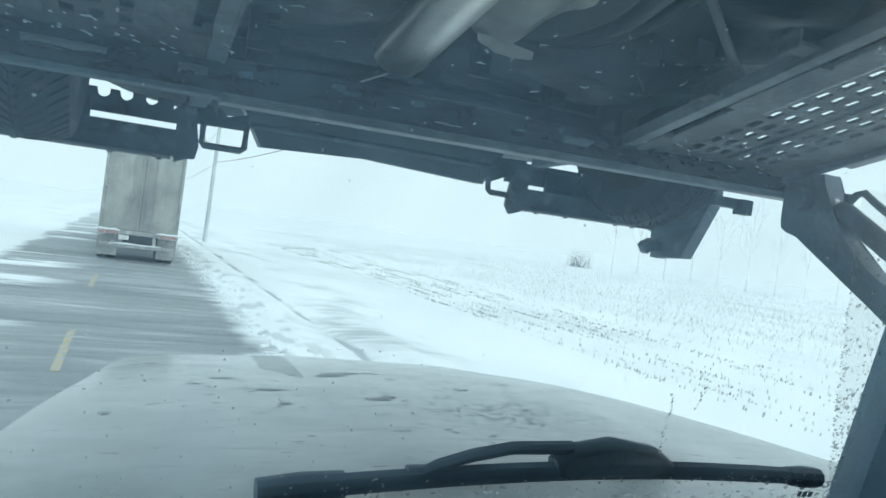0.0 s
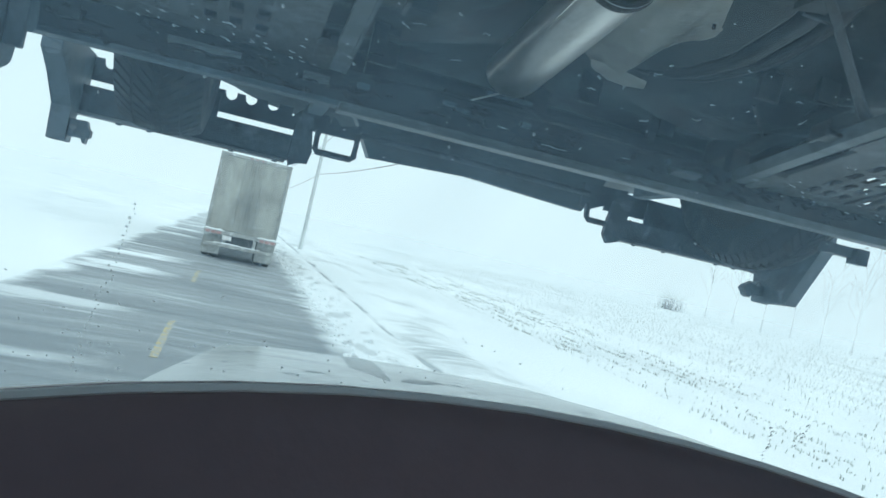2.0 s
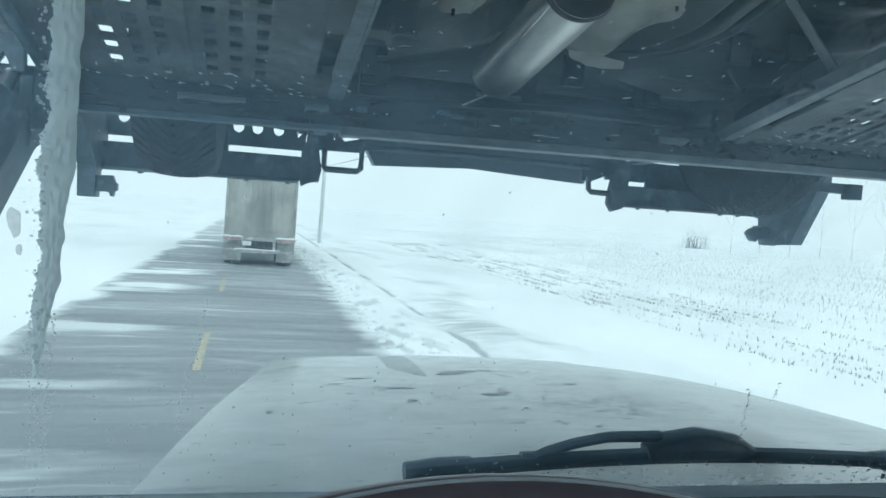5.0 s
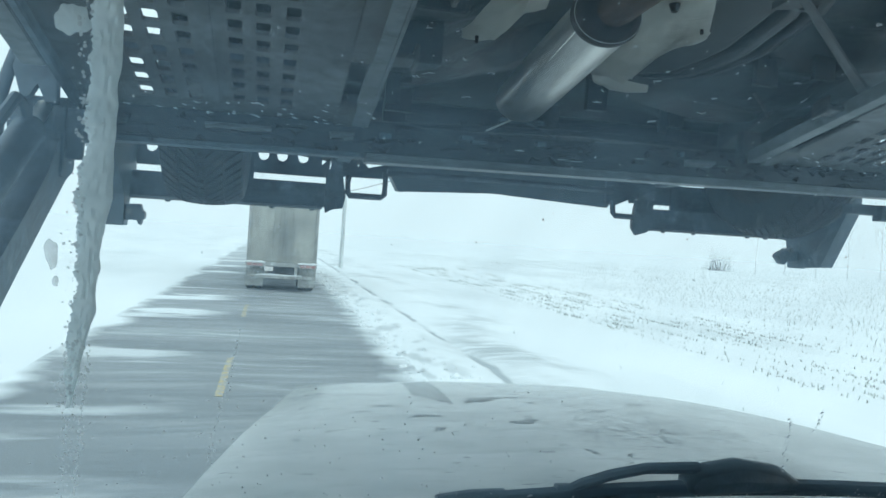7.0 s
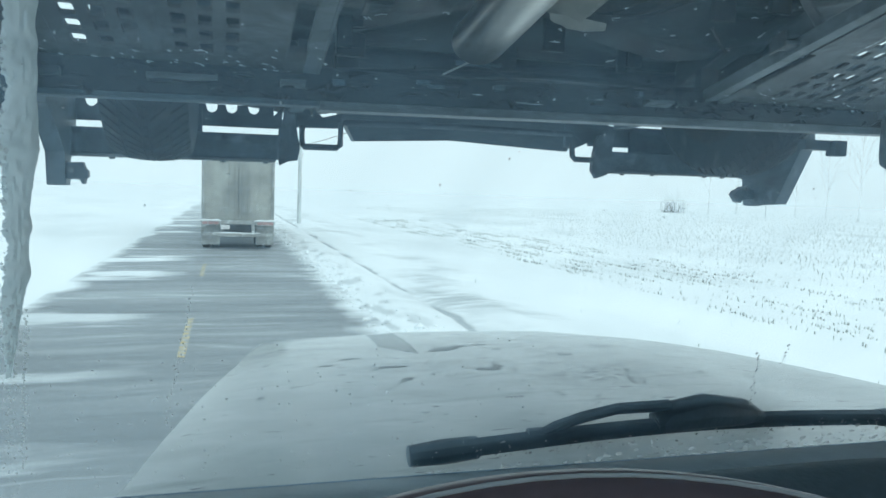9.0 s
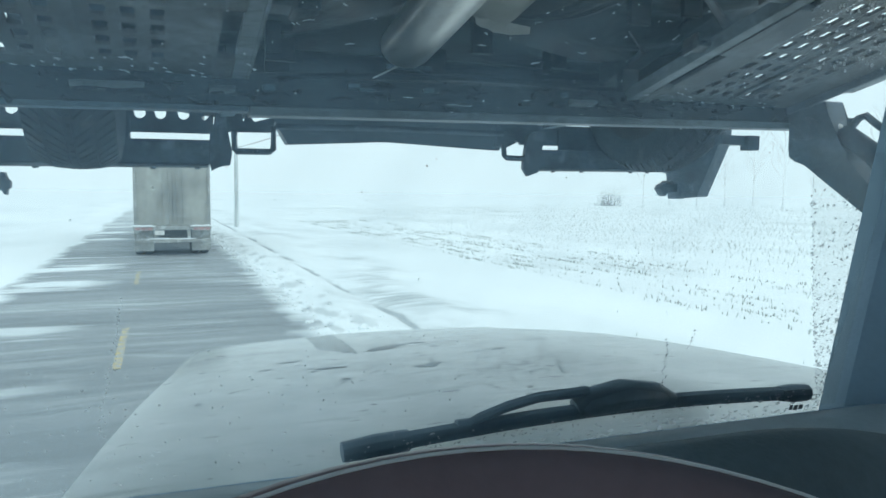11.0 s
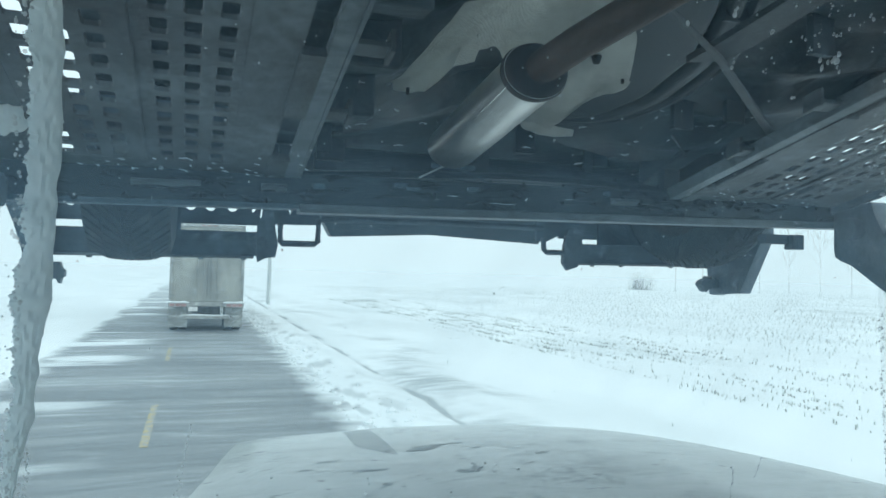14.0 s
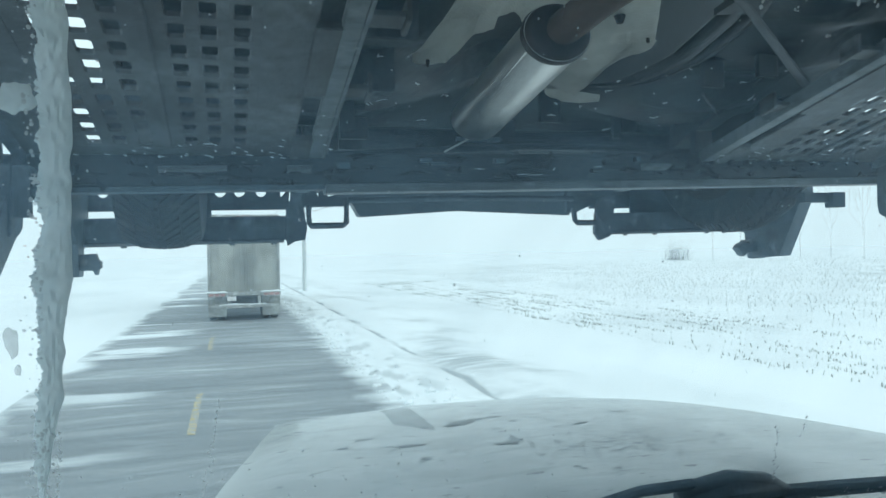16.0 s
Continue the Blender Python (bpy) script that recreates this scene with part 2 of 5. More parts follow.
def road_material():
    """Asphalt under a thin film of blown snow, with streaks across the lanes and patches towards the far edge."""
    m = bpy.data.materials.new("snow_blown_asphalt")
    m.use_nodes = True
    n, l = m.node_tree.nodes, m.node_tree.links
    b = n["Principled BSDF"]
    tc = n.new("ShaderNodeTexCoord")
    sx = n.new("ShaderNodeSeparateXYZ")
    l.new(tc.outputs["Object"], sx.inputs[0])

    def noise_at(stretch, scale, detail=6.0, rot=0.0, rough=0.55):
        mp = n.new("ShaderNodeMapping")
        mp.inputs["Scale"].default_value = stretch
        mp.inputs["Rotation"].default_value = (0, 0, rot)
        t = n.new("ShaderNodeTexNoise")
        t.inputs["Scale"].default_value = scale
        t.inputs["Detail"].default_value = detail
        t.inputs["Roughness"].default_value = rough
        l.new(tc.outputs["Object"], mp.inputs[0])
        l.new(mp.outputs[0], t.inputs["Vector"])
        return t.outputs[0]

    def rng(v, a, bb, c=0.0, d=1.0):
        r = n.new("ShaderNodeMapRange")
        r.inputs[1].default_value, r.inputs[2].default_value = a, bb
        r.inputs[3].default_value, r.inputs[4].default_value = c, d
        l.new(v, r.inputs[0])
        return r.outputs[0]

    def op(kind, a, bb):
        o = n.new("ShaderNodeMath")
        o.operation = kind
        for k, v in enumerate((a, bb)):
            if isinstance(v, (int, float)):
                o.inputs[k].default_value = v
            else:
                l.new(v, o.inputs[k])
        return o.outputs[0]

    streak = noise_at((0.14, 2.3, 1), 1.0, 9.0, 0.06, 0.62)
    wide = noise_at((0.10, 0.30, 1), 1.0, 4.0, -0.05)
    grain = noise_at((1, 1, 1), 55.0, 3.0)
    bend = noise_at((0.22, 0.5, 1), 1.0, 3.0)
    snake_v = n.new("ShaderNodeMapping")
    snake_v.inputs["Scale"].default_value = (0.05, 1.0, 1)
    l.new(tc.outputs["Object"], snake_v.inputs[0])
    snake_a = n.new("ShaderNodeVectorMath")
    snake_a.operation = "ADD"
    bend_v = n.new("ShaderNodeCombineXYZ")
    l.new(op("MULTIPLY", bend, 1.5), bend_v.inputs[1])
    l.new(snake_v.outputs[0], snake_a.inputs[0])
    l.new(bend_v.outputs[0], snake_a.inputs[1])
    snake_n = n.new("ShaderNodeTexNoise")
    snake_n.inputs["Scale"].default_value = 2.4
    snake_n.inputs["Detail"].default_value = 3
    l.new(snake_a.outputs[0], snake_n.inputs["Vector"])
    snake = op("MULTIPLY", rng(op("ABSOLUTE", op("SUBTRACT", snake_n.outputs[0], 0.5), 0.0), 0.03, 0.0, 0.0, 0.34), rng(wide, 0.42, 0.6))
    film = op("ADD", op("ADD", rng(streak, 0.36, 0.70, 0.04, 0.24), rng(wide, 0.35, 0.7, 0.0, 0.17)), snake)
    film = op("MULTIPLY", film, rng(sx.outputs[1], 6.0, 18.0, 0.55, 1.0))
    lump = noise_at((1.0, 0.8, 1), 1.3, 6.0)
    sway = noise_at((0.0, 0.12, 1), 1.0, 3.0)
    # drifts over the far lane: long tongues across the road, ragged along their ends
    tongue = noise_at((0.16, 0.42, 1), 1.0, 5.0, 0.12)
    lane = op("MULTIPLY", rng(sx.outputs[0], -1.1, -2.6), rng(sx.outputs[1], 9.0, 22.0, 0.55, 1.0))
    drift = op("MULTIPLY", rng(op("ADD", op("MULTIPLY", tongue, 0.72), op("MULTIPLY", streak, 0.28)), 0.505, 0.57), lane)
    left_x = op("ADD", sx.outputs[0], op("ADD", op("MULTIPLY", op("SUBTRACT", sway, 0.5), 1.6), op("ADD", op("MULTIPLY", op("SUBTRACT", tongue, 0.5), 1.4), op("MULTIPLY", op("SUBTRACT", streak, 0.5), 0.7))))
    verge = rng(left_x, -3.75, -4.25)
    drift = op("MAXIMUM", drift, verge)
    edge = rng(op("ADD", sx.outputs[0], op("ADD", op("MULTIPLY", op("SUBTRACT", streak, 0.5), 1.5), op("MULTIPLY", op("SUBTRACT", lump, 0.5), 1.4))), 1.30, 2.15, 0.0, 1.0)
    # distance haze painted as a whiter cover on the far road
    far_haze = rng(sx.outputs[1], 26.0, 110.0, 0.0, 0.6)
    cover = op("MINIMUM", op("ADD", op("MAXIMUM", op("MAXIMUM", film, drift), edge), far_haze), 1.0)
    asphalt = n.new("ShaderNodeValToRGB")
    asphalt.color_ramp.elements[0].color = (0.070, 0.085, 0.094, 1)
    asphalt.color_ramp.elements[1].color = (0.19, 0.21, 0.22, 1)
    l.new(grain, asphalt.inputs[0])
    mx = n.new("ShaderNodeMix")
    mx.data_type = "RGBA"
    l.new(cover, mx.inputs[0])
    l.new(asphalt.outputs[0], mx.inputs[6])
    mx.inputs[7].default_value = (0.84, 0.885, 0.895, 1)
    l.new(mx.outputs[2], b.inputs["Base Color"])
    l.new(rng(cover, 0, 1, 0.55, 0.95), b.inputs["Roughness"])
    b.inputs["Specular IOR Level"].default_value = 0.3
    bp = n.new("ShaderNodeBump")
    bp.inputs["Strength"].default_value = 0.3
    bp.inputs["Distance"].default_value = 0.02
    l.new(op("ADD", grain, cover), bp.inputs["Height"])
    l.new(bp.outputs[0], b.inputs["Normal"])
    return m


M_ROAD = road_material()


def hood_material():
    """Light grey paint under a film of road salt, with wet dark chips, scuffs and streaks."""
    m = mat("salted_grey_paint", (0.77, 0.82, 0.785), 0.42, 0.0, 0.15, 4.0, 26, 0.40, 0.06, 60,
            second=(0.56, 0.60, 0.58), second_scale=5.0, second_cut=(0.42, 0.72), stretch=(1, 1.6, 1))
    n, l = m.node_tree.nodes, m.node_tree.links
    b = n["Principled BSDF"]
    b.inputs["Coat Weight"].default_value = 1.0
    b.inputs["Coat Roughness"].default_value = 0.2
    b.inputs["Coat IOR"].default_value = 1.6
    src = b.inputs["Base Color"].links[0].from_socket
    tc = n.new("ShaderNodeTexCoord")

    def blot(scale, stretch, a, bb):
        mp = n.new("ShaderNodeMapping")
        mp.inputs["Scale"].default_value = stretch
        t = n.new("ShaderNodeTexNoise")
        t.inputs["Scale"].default_value = scale
        t.inputs["Detail"].default_value = 6
        r = n.new("ShaderNodeMapRange")
        r.inputs[1].default_value, r.inputs[2].default_value = a, bb
        l.new(tc.outputs["Object"], mp.inputs[0])
        l.new(mp.outputs[0], t.inputs[0])
        l.new(t.outputs[0], r.inputs[0])
        return r.outputs[0]

    for s, st, a, bb, c in ((16, (1, 1.5, 1), 0.67, 0.70, (0.26, 0.28, 0.28)),
                            (42, (0.6, 2.2, 1), 0.665, 0.70, (0.24, 0.26, 0.26)),
                            (9, (0.5, 2.5, 1), 0.58, 0.78, (0.40, 0.43, 0.42))):
        mx = n.new("ShaderNodeMix")
        mx.data_type = "RGBA"
        l.new(blot(s, st, a, bb), mx.inputs[0])
        l.new(src, mx.inputs[6])
        mx.inputs[7].default_value = (*c, 1)
        src = mx.outputs[2]

    def zone(centre, size, turn, inner, outer):
        """One inside a stretched round zone, fading to nothing outside it."""
        mp = n.new("ShaderNodeMapping")
        mp.vector_type = "TEXTURE"
        mp.inputs["Location"].default_value = (*centre, 0)
        mp.inputs["Rotation"].default_value = (0, 0, turn)
        mp.inputs["Scale"].default_value = (*size, 1000)
        ln = n.new("ShaderNodeVectorMath")
        ln.operation = "LENGTH"
        r = n.new("ShaderNodeMapRange")
        r.inputs[1].default_value, r.inputs[2].default_value = outer, inner
        l.new(tc.outputs["Object"], mp.inputs[0])
        l.new(mp.outputs[0], ln.inputs[0])
        l.new(ln.outputs["Value"], r.inputs[0])
        return r.outputs[0]

    worn = []
    # a scuffed field of wet specks
    for z, t2, c in ((zone((0.02, -0.17), (0.24, 0.16), 0.2, 0.2, 1.0), blot(70, (0.8, 1.5, 1), 0.47, 0.66), (0.32, 0.345, 0.34)),
                     (zone((0.05, 0.10), (0.60, 0.30), 0.0, 0.2, 1.0), blot(24, (0.5, 2.0, 1), 0.55, 0.70), (0.42, 0.45, 0.44))):
        o = n.new("ShaderNodeMath")
        o.operation = "MULTIPLY"
        l.new(z, o.inputs[0])
        l.new(t2, o.inputs[1])
        worn.append(o.outputs[0])
        mx = n.new("ShaderNodeMix")
        mx.data_type = "RGBA"
        l.new(o.outputs[0], mx.inputs[0])
        l.new(src, mx.inputs[6])
        mx.inputs[7].default_value = (*c, 1)
        src = mx.outputs[2]
    l.new(src, b.inputs["Base Color"])
    # scuffs and smears are dull: the gloss ends there
    top = worn[0]
    for w in worn[1:]:
        o = n.new("ShaderNodeMath")
        o.operation = "MAXIMUM"
        l.new(top, o.inputs[0])
        l.new(w, o.inputs[1])
        top = o.outputs[0]
    for name, full, dull in (("Coat Weight", 0.8, 0.1), ("Specular IOR Level", 0.4, 0.1)):
        r = n.new("ShaderNodeMapRange")
        r.inputs[3].default_value, r.inputs[4].default_value = full, dull
        l.new(top, r.inputs[0])
        l.new(r.outputs[0], b.inputs[name])
    return m


M_HOOD = hood_material()
M_STAIN = mat("wet_patch", (0.37, 0.40, 0.40), 0.4, 0.0, 0.35, 40, 120, 0.3, 0.0, 60)
M_STREAK = mat("grey_streak", (0.40, 0.435, 0.43), 0.5, 0.0, 0.15, 14, 60, 0.3, 0.05, 60, stretch=(3, 0.6, 1))
let_view_through(M_STREAK, 0.75)

for m in (M_STAIN, M_STREAK):
    m.node_tree.nodes["Principled BSDF"].inputs["Coat Weight"].default_value = 0.15
    m.node_tree.nodes["Principled BSDF"].inputs["Coat Roughness"].default_value = 0.2
    m.node_tree.nodes["Principled BSDF"].inputs["Coat IOR"].default_value = 1.6


def shield_material():
    """Embossed aluminium foil sheet with small dimples in rows."""
    m = mat("embossed_aluminium", (0.66, 0.65, 0.60), 0.42, 0.5, 0.25, 6, 60, 0.2, 0.0, 50,
            second=(0.42, 0.41, 0.375), second_scale=9, second_cut=(0.5, 0.72))
    n, l = m.node_tree.nodes, m.node_tree.links
    b = n["Principled BSDF"]
    tc = n.new("ShaderNodeTexCoord")
    v = n.new("ShaderNodeTexVoronoi")
    v.inputs["Scale"].default_value = 330
    v.inputs["Randomness"].default_value = 0.12
    bp = n.new("ShaderNodeBump")
    bp.inputs["Strength"].default_value = 1.0
    bp.inputs["Distance"].default_value = 0.003
    l.new(tc.outputs["Object"], v.inputs["Vector"])
    l.new(v.outputs["Distance"], bp.inputs["Height"])
    l.new(bp.outputs[0], b.inputs["Normal"])
    return m


M_SHIELD = shield_material()


def windscreen_material():
    """Clear glass with a thin grimy film; its graded blue veil stands in for glare."""
    m = bpy.data.materials.new("grimy_glare_glass")
    m.use_nodes = True
    n, l = m.node_tree.nodes, m.node_tree.links
    n.clear()
    out = n.new("ShaderNodeOutputMaterial")
    clear = n.new("ShaderNodeBsdfTransparent")
    clear.inputs[0].default_value = (0.955, 0.985, 0.985, 1)
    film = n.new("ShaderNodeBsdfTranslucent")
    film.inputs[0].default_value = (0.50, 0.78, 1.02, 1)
    tc = n.new("ShaderNodeTexCoord")
    t = n.new("ShaderNodeTexNoise")
    t.inputs["Scale"].default_value = 5
    t.inputs["Detail"].default_value = 5
    r = n.new("ShaderNodeMapRange")
    r.inputs[1].default_value, r.inputs[2].default_value = 0.3, 0.75
    r.inputs[3].default_value, r.inputs[4].default_value = 0.075, 0.115
    mix = n.new("ShaderNodeMixShader")
    l.new(tc.outputs["Object"], t.inputs["Vector"])
    l.new(t.outputs[0], r.inputs[0])
    # glare veil painted as thicker film across the lower middle, in faint wiper arcs
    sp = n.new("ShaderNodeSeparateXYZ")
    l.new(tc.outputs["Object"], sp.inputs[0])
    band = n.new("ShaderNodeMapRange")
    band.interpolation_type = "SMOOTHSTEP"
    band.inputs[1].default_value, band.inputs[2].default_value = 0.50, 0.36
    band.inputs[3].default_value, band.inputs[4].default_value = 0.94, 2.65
    # the painted veil reaches higher towards the centre post
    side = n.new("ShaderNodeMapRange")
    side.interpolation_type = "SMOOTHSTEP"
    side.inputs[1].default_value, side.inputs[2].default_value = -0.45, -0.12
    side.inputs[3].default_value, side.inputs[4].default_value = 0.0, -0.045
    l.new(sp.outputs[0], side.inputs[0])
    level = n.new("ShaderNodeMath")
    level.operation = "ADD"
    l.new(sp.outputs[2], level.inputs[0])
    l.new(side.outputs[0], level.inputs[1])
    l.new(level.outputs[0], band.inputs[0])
    ringv = n.new("ShaderNodeVectorMath")
    ringv.operation = "DISTANCE"
    ringv.inputs[1].default_value = (0.0, 0.0, 0.0)
    l.new(tc.outputs["Object"], ringv.inputs[0])
    arcs = n.new("ShaderNodeTexNoise")
    arcs.noise_dimensions = "1D"
    arcs.inputs["Scale"].default_value = 24
    arcs.inputs["Detail"].default_value = 4
    l.new(ringv.outputs["Value"], arcs.inputs["W"])
    arc_r = n.new("ShaderNodeMapRange")
    arc_r.inputs[1].default_value, arc_r.inputs[2].default_value = 0.3, 0.75
    arc_r.inputs[3].default_value, arc_r.inputs[4].default_value = 0.94, 1.08
    l.new(arcs.outputs[0], arc_r.inputs[0])
    # the painted veil fades towards the bottom of the glass
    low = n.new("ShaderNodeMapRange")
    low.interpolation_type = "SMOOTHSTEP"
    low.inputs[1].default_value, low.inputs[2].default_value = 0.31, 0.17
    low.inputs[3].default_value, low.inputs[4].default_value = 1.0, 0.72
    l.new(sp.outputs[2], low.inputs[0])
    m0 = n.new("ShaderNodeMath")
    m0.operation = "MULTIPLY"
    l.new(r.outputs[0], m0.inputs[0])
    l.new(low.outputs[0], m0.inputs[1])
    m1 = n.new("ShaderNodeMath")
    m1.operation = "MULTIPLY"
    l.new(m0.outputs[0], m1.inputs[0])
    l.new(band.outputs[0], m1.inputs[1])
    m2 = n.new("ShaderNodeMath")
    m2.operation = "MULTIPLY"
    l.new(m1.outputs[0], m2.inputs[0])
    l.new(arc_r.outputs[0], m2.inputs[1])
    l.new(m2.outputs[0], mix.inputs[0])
    l.new(clear.outputs[0], mix.inputs[1])
    l.new(film.outputs[0], mix.inputs[2])
    gl = n.new("ShaderNodeBsdfGlossy")
    gl.inputs["Roughness"].default_value = 0.03
    fr = n.new("ShaderNodeFresnel")
    fr.inputs[0].default_value = 1.25
    mix2 = n.new("ShaderNodeMixShader")
    l.new(fr.outputs[0], mix2.inputs[0])
    l.new(mix.outputs[0], mix2.inputs[1])
    l.new(gl.outputs[0], mix2.inputs[2])
    l.new(mix2.outputs[0], out.inputs[0])
    return m


M_GLASS = windscreen_material()


# ---- building helpers ----
def link_mesh(name, bm, material, parent=None, smooth=False):
    bmesh.ops.recalc_face_normals(bm, faces=bm.faces)
    me = bpy.data.meshes.new(name)
    base = parent["base"] if parent else (0, 0, 0)
    bmesh.ops.translate(bm, verts=bm.verts, vec=[-c for c in base])
    bm.to_mesh(me)
    bm.free()
    me.materials.append(material)
    if smooth:
        me.polygons.foreach_set("use_smooth", [True] * len(me.polygons))
        me.set_sharp_from_angle(angle=radians(38))
    ob = new(name, me)
    return ob


def thing(name, label, category, at=(0, 0, 0), group="", kind=""):
    """An empty at the base of a thing, to hold its parts."""
    ob = new(name)
    ob.location = at
    ob.empty_display_size = 0.1
    ob["base"] = list(at)
    return tagged(ob, label, category, group, kind)


def part(name, bm, material, parent, label="", smooth=False):
    """One mesh under a thing or a part, its vertices given in world metres."""
    ob = link_mesh(name, bm, material, parent, smooth)
    ob["base"] = list(parent["base"])
    ob.parent = parent
    return tagged(ob, label)


def solo(name, bm, material, label, category, kind="", group="", smooth=False):
    """A thing that is one mesh."""
    ob = link_mesh(name, bm, material, None, smooth)
    ob["base"] = [0, 0, 0]
    return tagged(ob, label, category, group, kind)


def box(bm, x0, x1, y0, y1, z0, z1, bevel=0.0):
    vs = [bm.verts.new((x, y, z)) for x in (x0, x1) for y in (y0, y1) for z in (z0, z1)]
    fs = [bm.faces.new([vs[i] for i in q]) for q in
          ((0, 1, 3, 2), (4, 6, 7, 5), (0, 4, 5, 1), (2, 3, 7, 6), (0, 2, 6, 4), (1, 5, 7, 3))]
    if bevel:
        es = list({e for f in fs for e in f.edges})
        bmesh.ops.bevel(bm, geom=es, offset=bevel, segments=2, affect="EDGES", profile=0.6)
    return bm


def boxed(*a, bevel=0.003):
    return box(bmesh.new(), *a, bevel)


def prism(bm, pts, axis, a, b):
    """A polygon pushed along an axis from a to b. pts are the two other coordinates, in x, y, z order."""
    def v(p, c):
        q = list(p)
        q.insert(axis, c)
        return bm.verts.new(q)
    A, B = [v(p, a) for p in pts], [v(p, b) for p in pts]
    k = len(pts)
    bm.faces.new(A)
    bm.faces.new(B[::-1])
    for i in range(k):
        bm.faces.new((A[i], A[(i + 1) % k], B[(i + 1) % k], B[i]))
    return bm


def prismed(pts, axis, a, b, bevel=0.0):
    bm = prism(bmesh.new(), pts, axis, a, b)
    if bevel:
        bmesh.ops.bevel(bm, geom=bm.edges[:], offset=bevel, segments=2, affect="EDGES", profile=0.6)
    return bm


def tube(bm, pts, radius, sides=10, flat=1.0, caps=True):
    """A round bar along a line of points; radius may be one number or one for each point."""
    pts = [Vector(p) for p in pts]
    rings = []
    for i, p in enumerate(pts):
        d = (pts[min(i + 1, len(pts) - 1)] - pts[max(i - 1, 0)]).normalized()
        side = d.cross(Vector((0, 0, 1)))
        side = side.normalized() if side.length > 1e-4 else Vector((1, 0, 0))
        up = side.cross(d).normalized()
        r = radius[i] if isinstance(radius, (list, tuple)) else radius
        rings.append([bm.verts.new(p + side * (r * math.cos(k * math.tau / sides)) + up * (r * flat * math.sin(k * math.tau / sides)))
                      for k in range(sides)])
    for a, b in zip(rings, rings[1:]):
        for k in range(sides):
            bm.faces.new((a[k], a[(k + 1) % sides], b[(k + 1) % sides], b[k]))
    if caps:
        bm.faces.new(rings[0][::-1])
        bm.faces.new(rings[-1])
    return bm


def tubed(pts, radius, sides=10, flat=1.0):
    return tube(bmesh.new(), pts, radius, sides, flat)


def lean(bm):
    """The load leans by a hair towards the driver's side."""
    for v in bm.verts:
        v.co.z += 0.012 * (v.co.x + 0.6)
    return bm


SLOPE = 0.244


def deck(y, h=0.0):
    """Height of the loading ramps' underside at y, plus h."""
    return 2.53 + SLOPE * (1.93 - y) + h


# ---- ground, road and distance ----
def spaced(stops):
    out = []
    for a, b, step in stops:
        k = max(1, round((b - a) / step))
        out += [a + (b - a) * i / k for i in range(k)]
    return out + [stops[-1][1]]


def ground_height(x, y):
    """Shoulder bank, a shallow groove beside it, and a gently uneven field."""
    if -5.2 < x < 2.11:
        return -0.03
    n1 = noise.noise(Vector((x * 0.35, y * 0.16, 0.0)))
    n2 = noise.noise(Vector((x * 1.1, y * 0.5, 4.0)))
    if x >= 2.11:
        bank = 0.10 * math.exp(-((x - 2.75) / 0.45) ** 2) - 0.06 * math.exp(-((x - 3.60) / 0.12) ** 2)
        bank += 0.05 * math.exp(-((x - 4.7) / 0.5) ** 2)
        field = -0.12 * min(1, max(0, (x - 5) / 4))
        far = min(1, max(0, (x - 2.12) / 0.35))
        return far * (bank + field + 0.05 * n1 + 0.022 * n2)
    far = min(1, (-5.2 - x) / 0.8)
    return far * (0.10 + 0.08 * n1 + 0.03 * n2)


def build_ground():
    xs = spaced([(-900, -120, 130), (-120, -30, 12), (-30, -8, 1.4), (-8, -5.2, 0.4), (-5.2, 2.08, 3.64), (2.08, 2.12, 0.04), (2.12, 6.0, 0.11), (6, 14, 0.5),
                 (14, 40, 1.6), (40, 140, 10), (140, 1200, 150)])
    ys = spaced([(-40, 0, 5), (0, 8, 0.8), (8, 40, 0.6), (40, 90, 2.5), (90, 300, 20), (300, 1800, 200)])
    bm = bmesh.new()
    rows = [[bm.verts.new((x, y, ground_height(x, y))) for x in xs] for y in ys]
    for a, b in zip(rows, rows[1:]):
        for i in range(len(xs) - 1):
            bm.faces.new((a[i], a[i + 1], b[i + 1], b[i]))
    solo("ground", bm, M_SNOW, "open field and verge under wind-packed snow", "snow field", "structure", smooth=True)


build_ground()


def build_road():
    bm = bmesh.new()
    xs = [-5.3, -4.0, -2.5, -1.22, 0.4, 1.5, 2.22]
    ys = spaced([(-40, 60, 2), (60, 300, 30), (300, 1500, 200)])
    rows = [[bm.verts.new((x, y, 0.0 - 0.012 * abs(x + 1.22) / 3.0 + 0.004)) for x in xs] for y in ys]
    for a, b in zip(rows, rows[1:]):
        for i in range(len(xs) - 1):
            bm.faces.new((a[i], a[i + 1], b[i + 1], b[i]))
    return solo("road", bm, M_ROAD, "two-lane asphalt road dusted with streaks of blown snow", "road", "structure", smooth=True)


road = build_road()

# broken yellow centre line
line_mesh = None
for k in range(12):
    y0 = 10.1 + 9.0 * k
    if line_mesh is None:
        bm = bmesh.new()
        prism(bm, [(-0.055, 0), (0.055, 0), (0.057, 1.0), (0.05, 2.1), (0.056, 3.0), (-0.05, 3.0), (-0.057, 1.6)], 2, 0.0, 0.006)
        line_mesh = bpy.data.meshes.new("centre_dash")
        bmesh.ops.recalc_face_normals(bm, faces=bm.faces)
        bm.to_mesh(line_mesh)
        bm.free()
        line_mesh.materials.append(M_YELLOW)
    d = new("centre_dash", line_mesh)
    d.parent = road
    d.location = (-1.22, y0, 0.006)
    tagged(d, "worn yellow centre line dash")


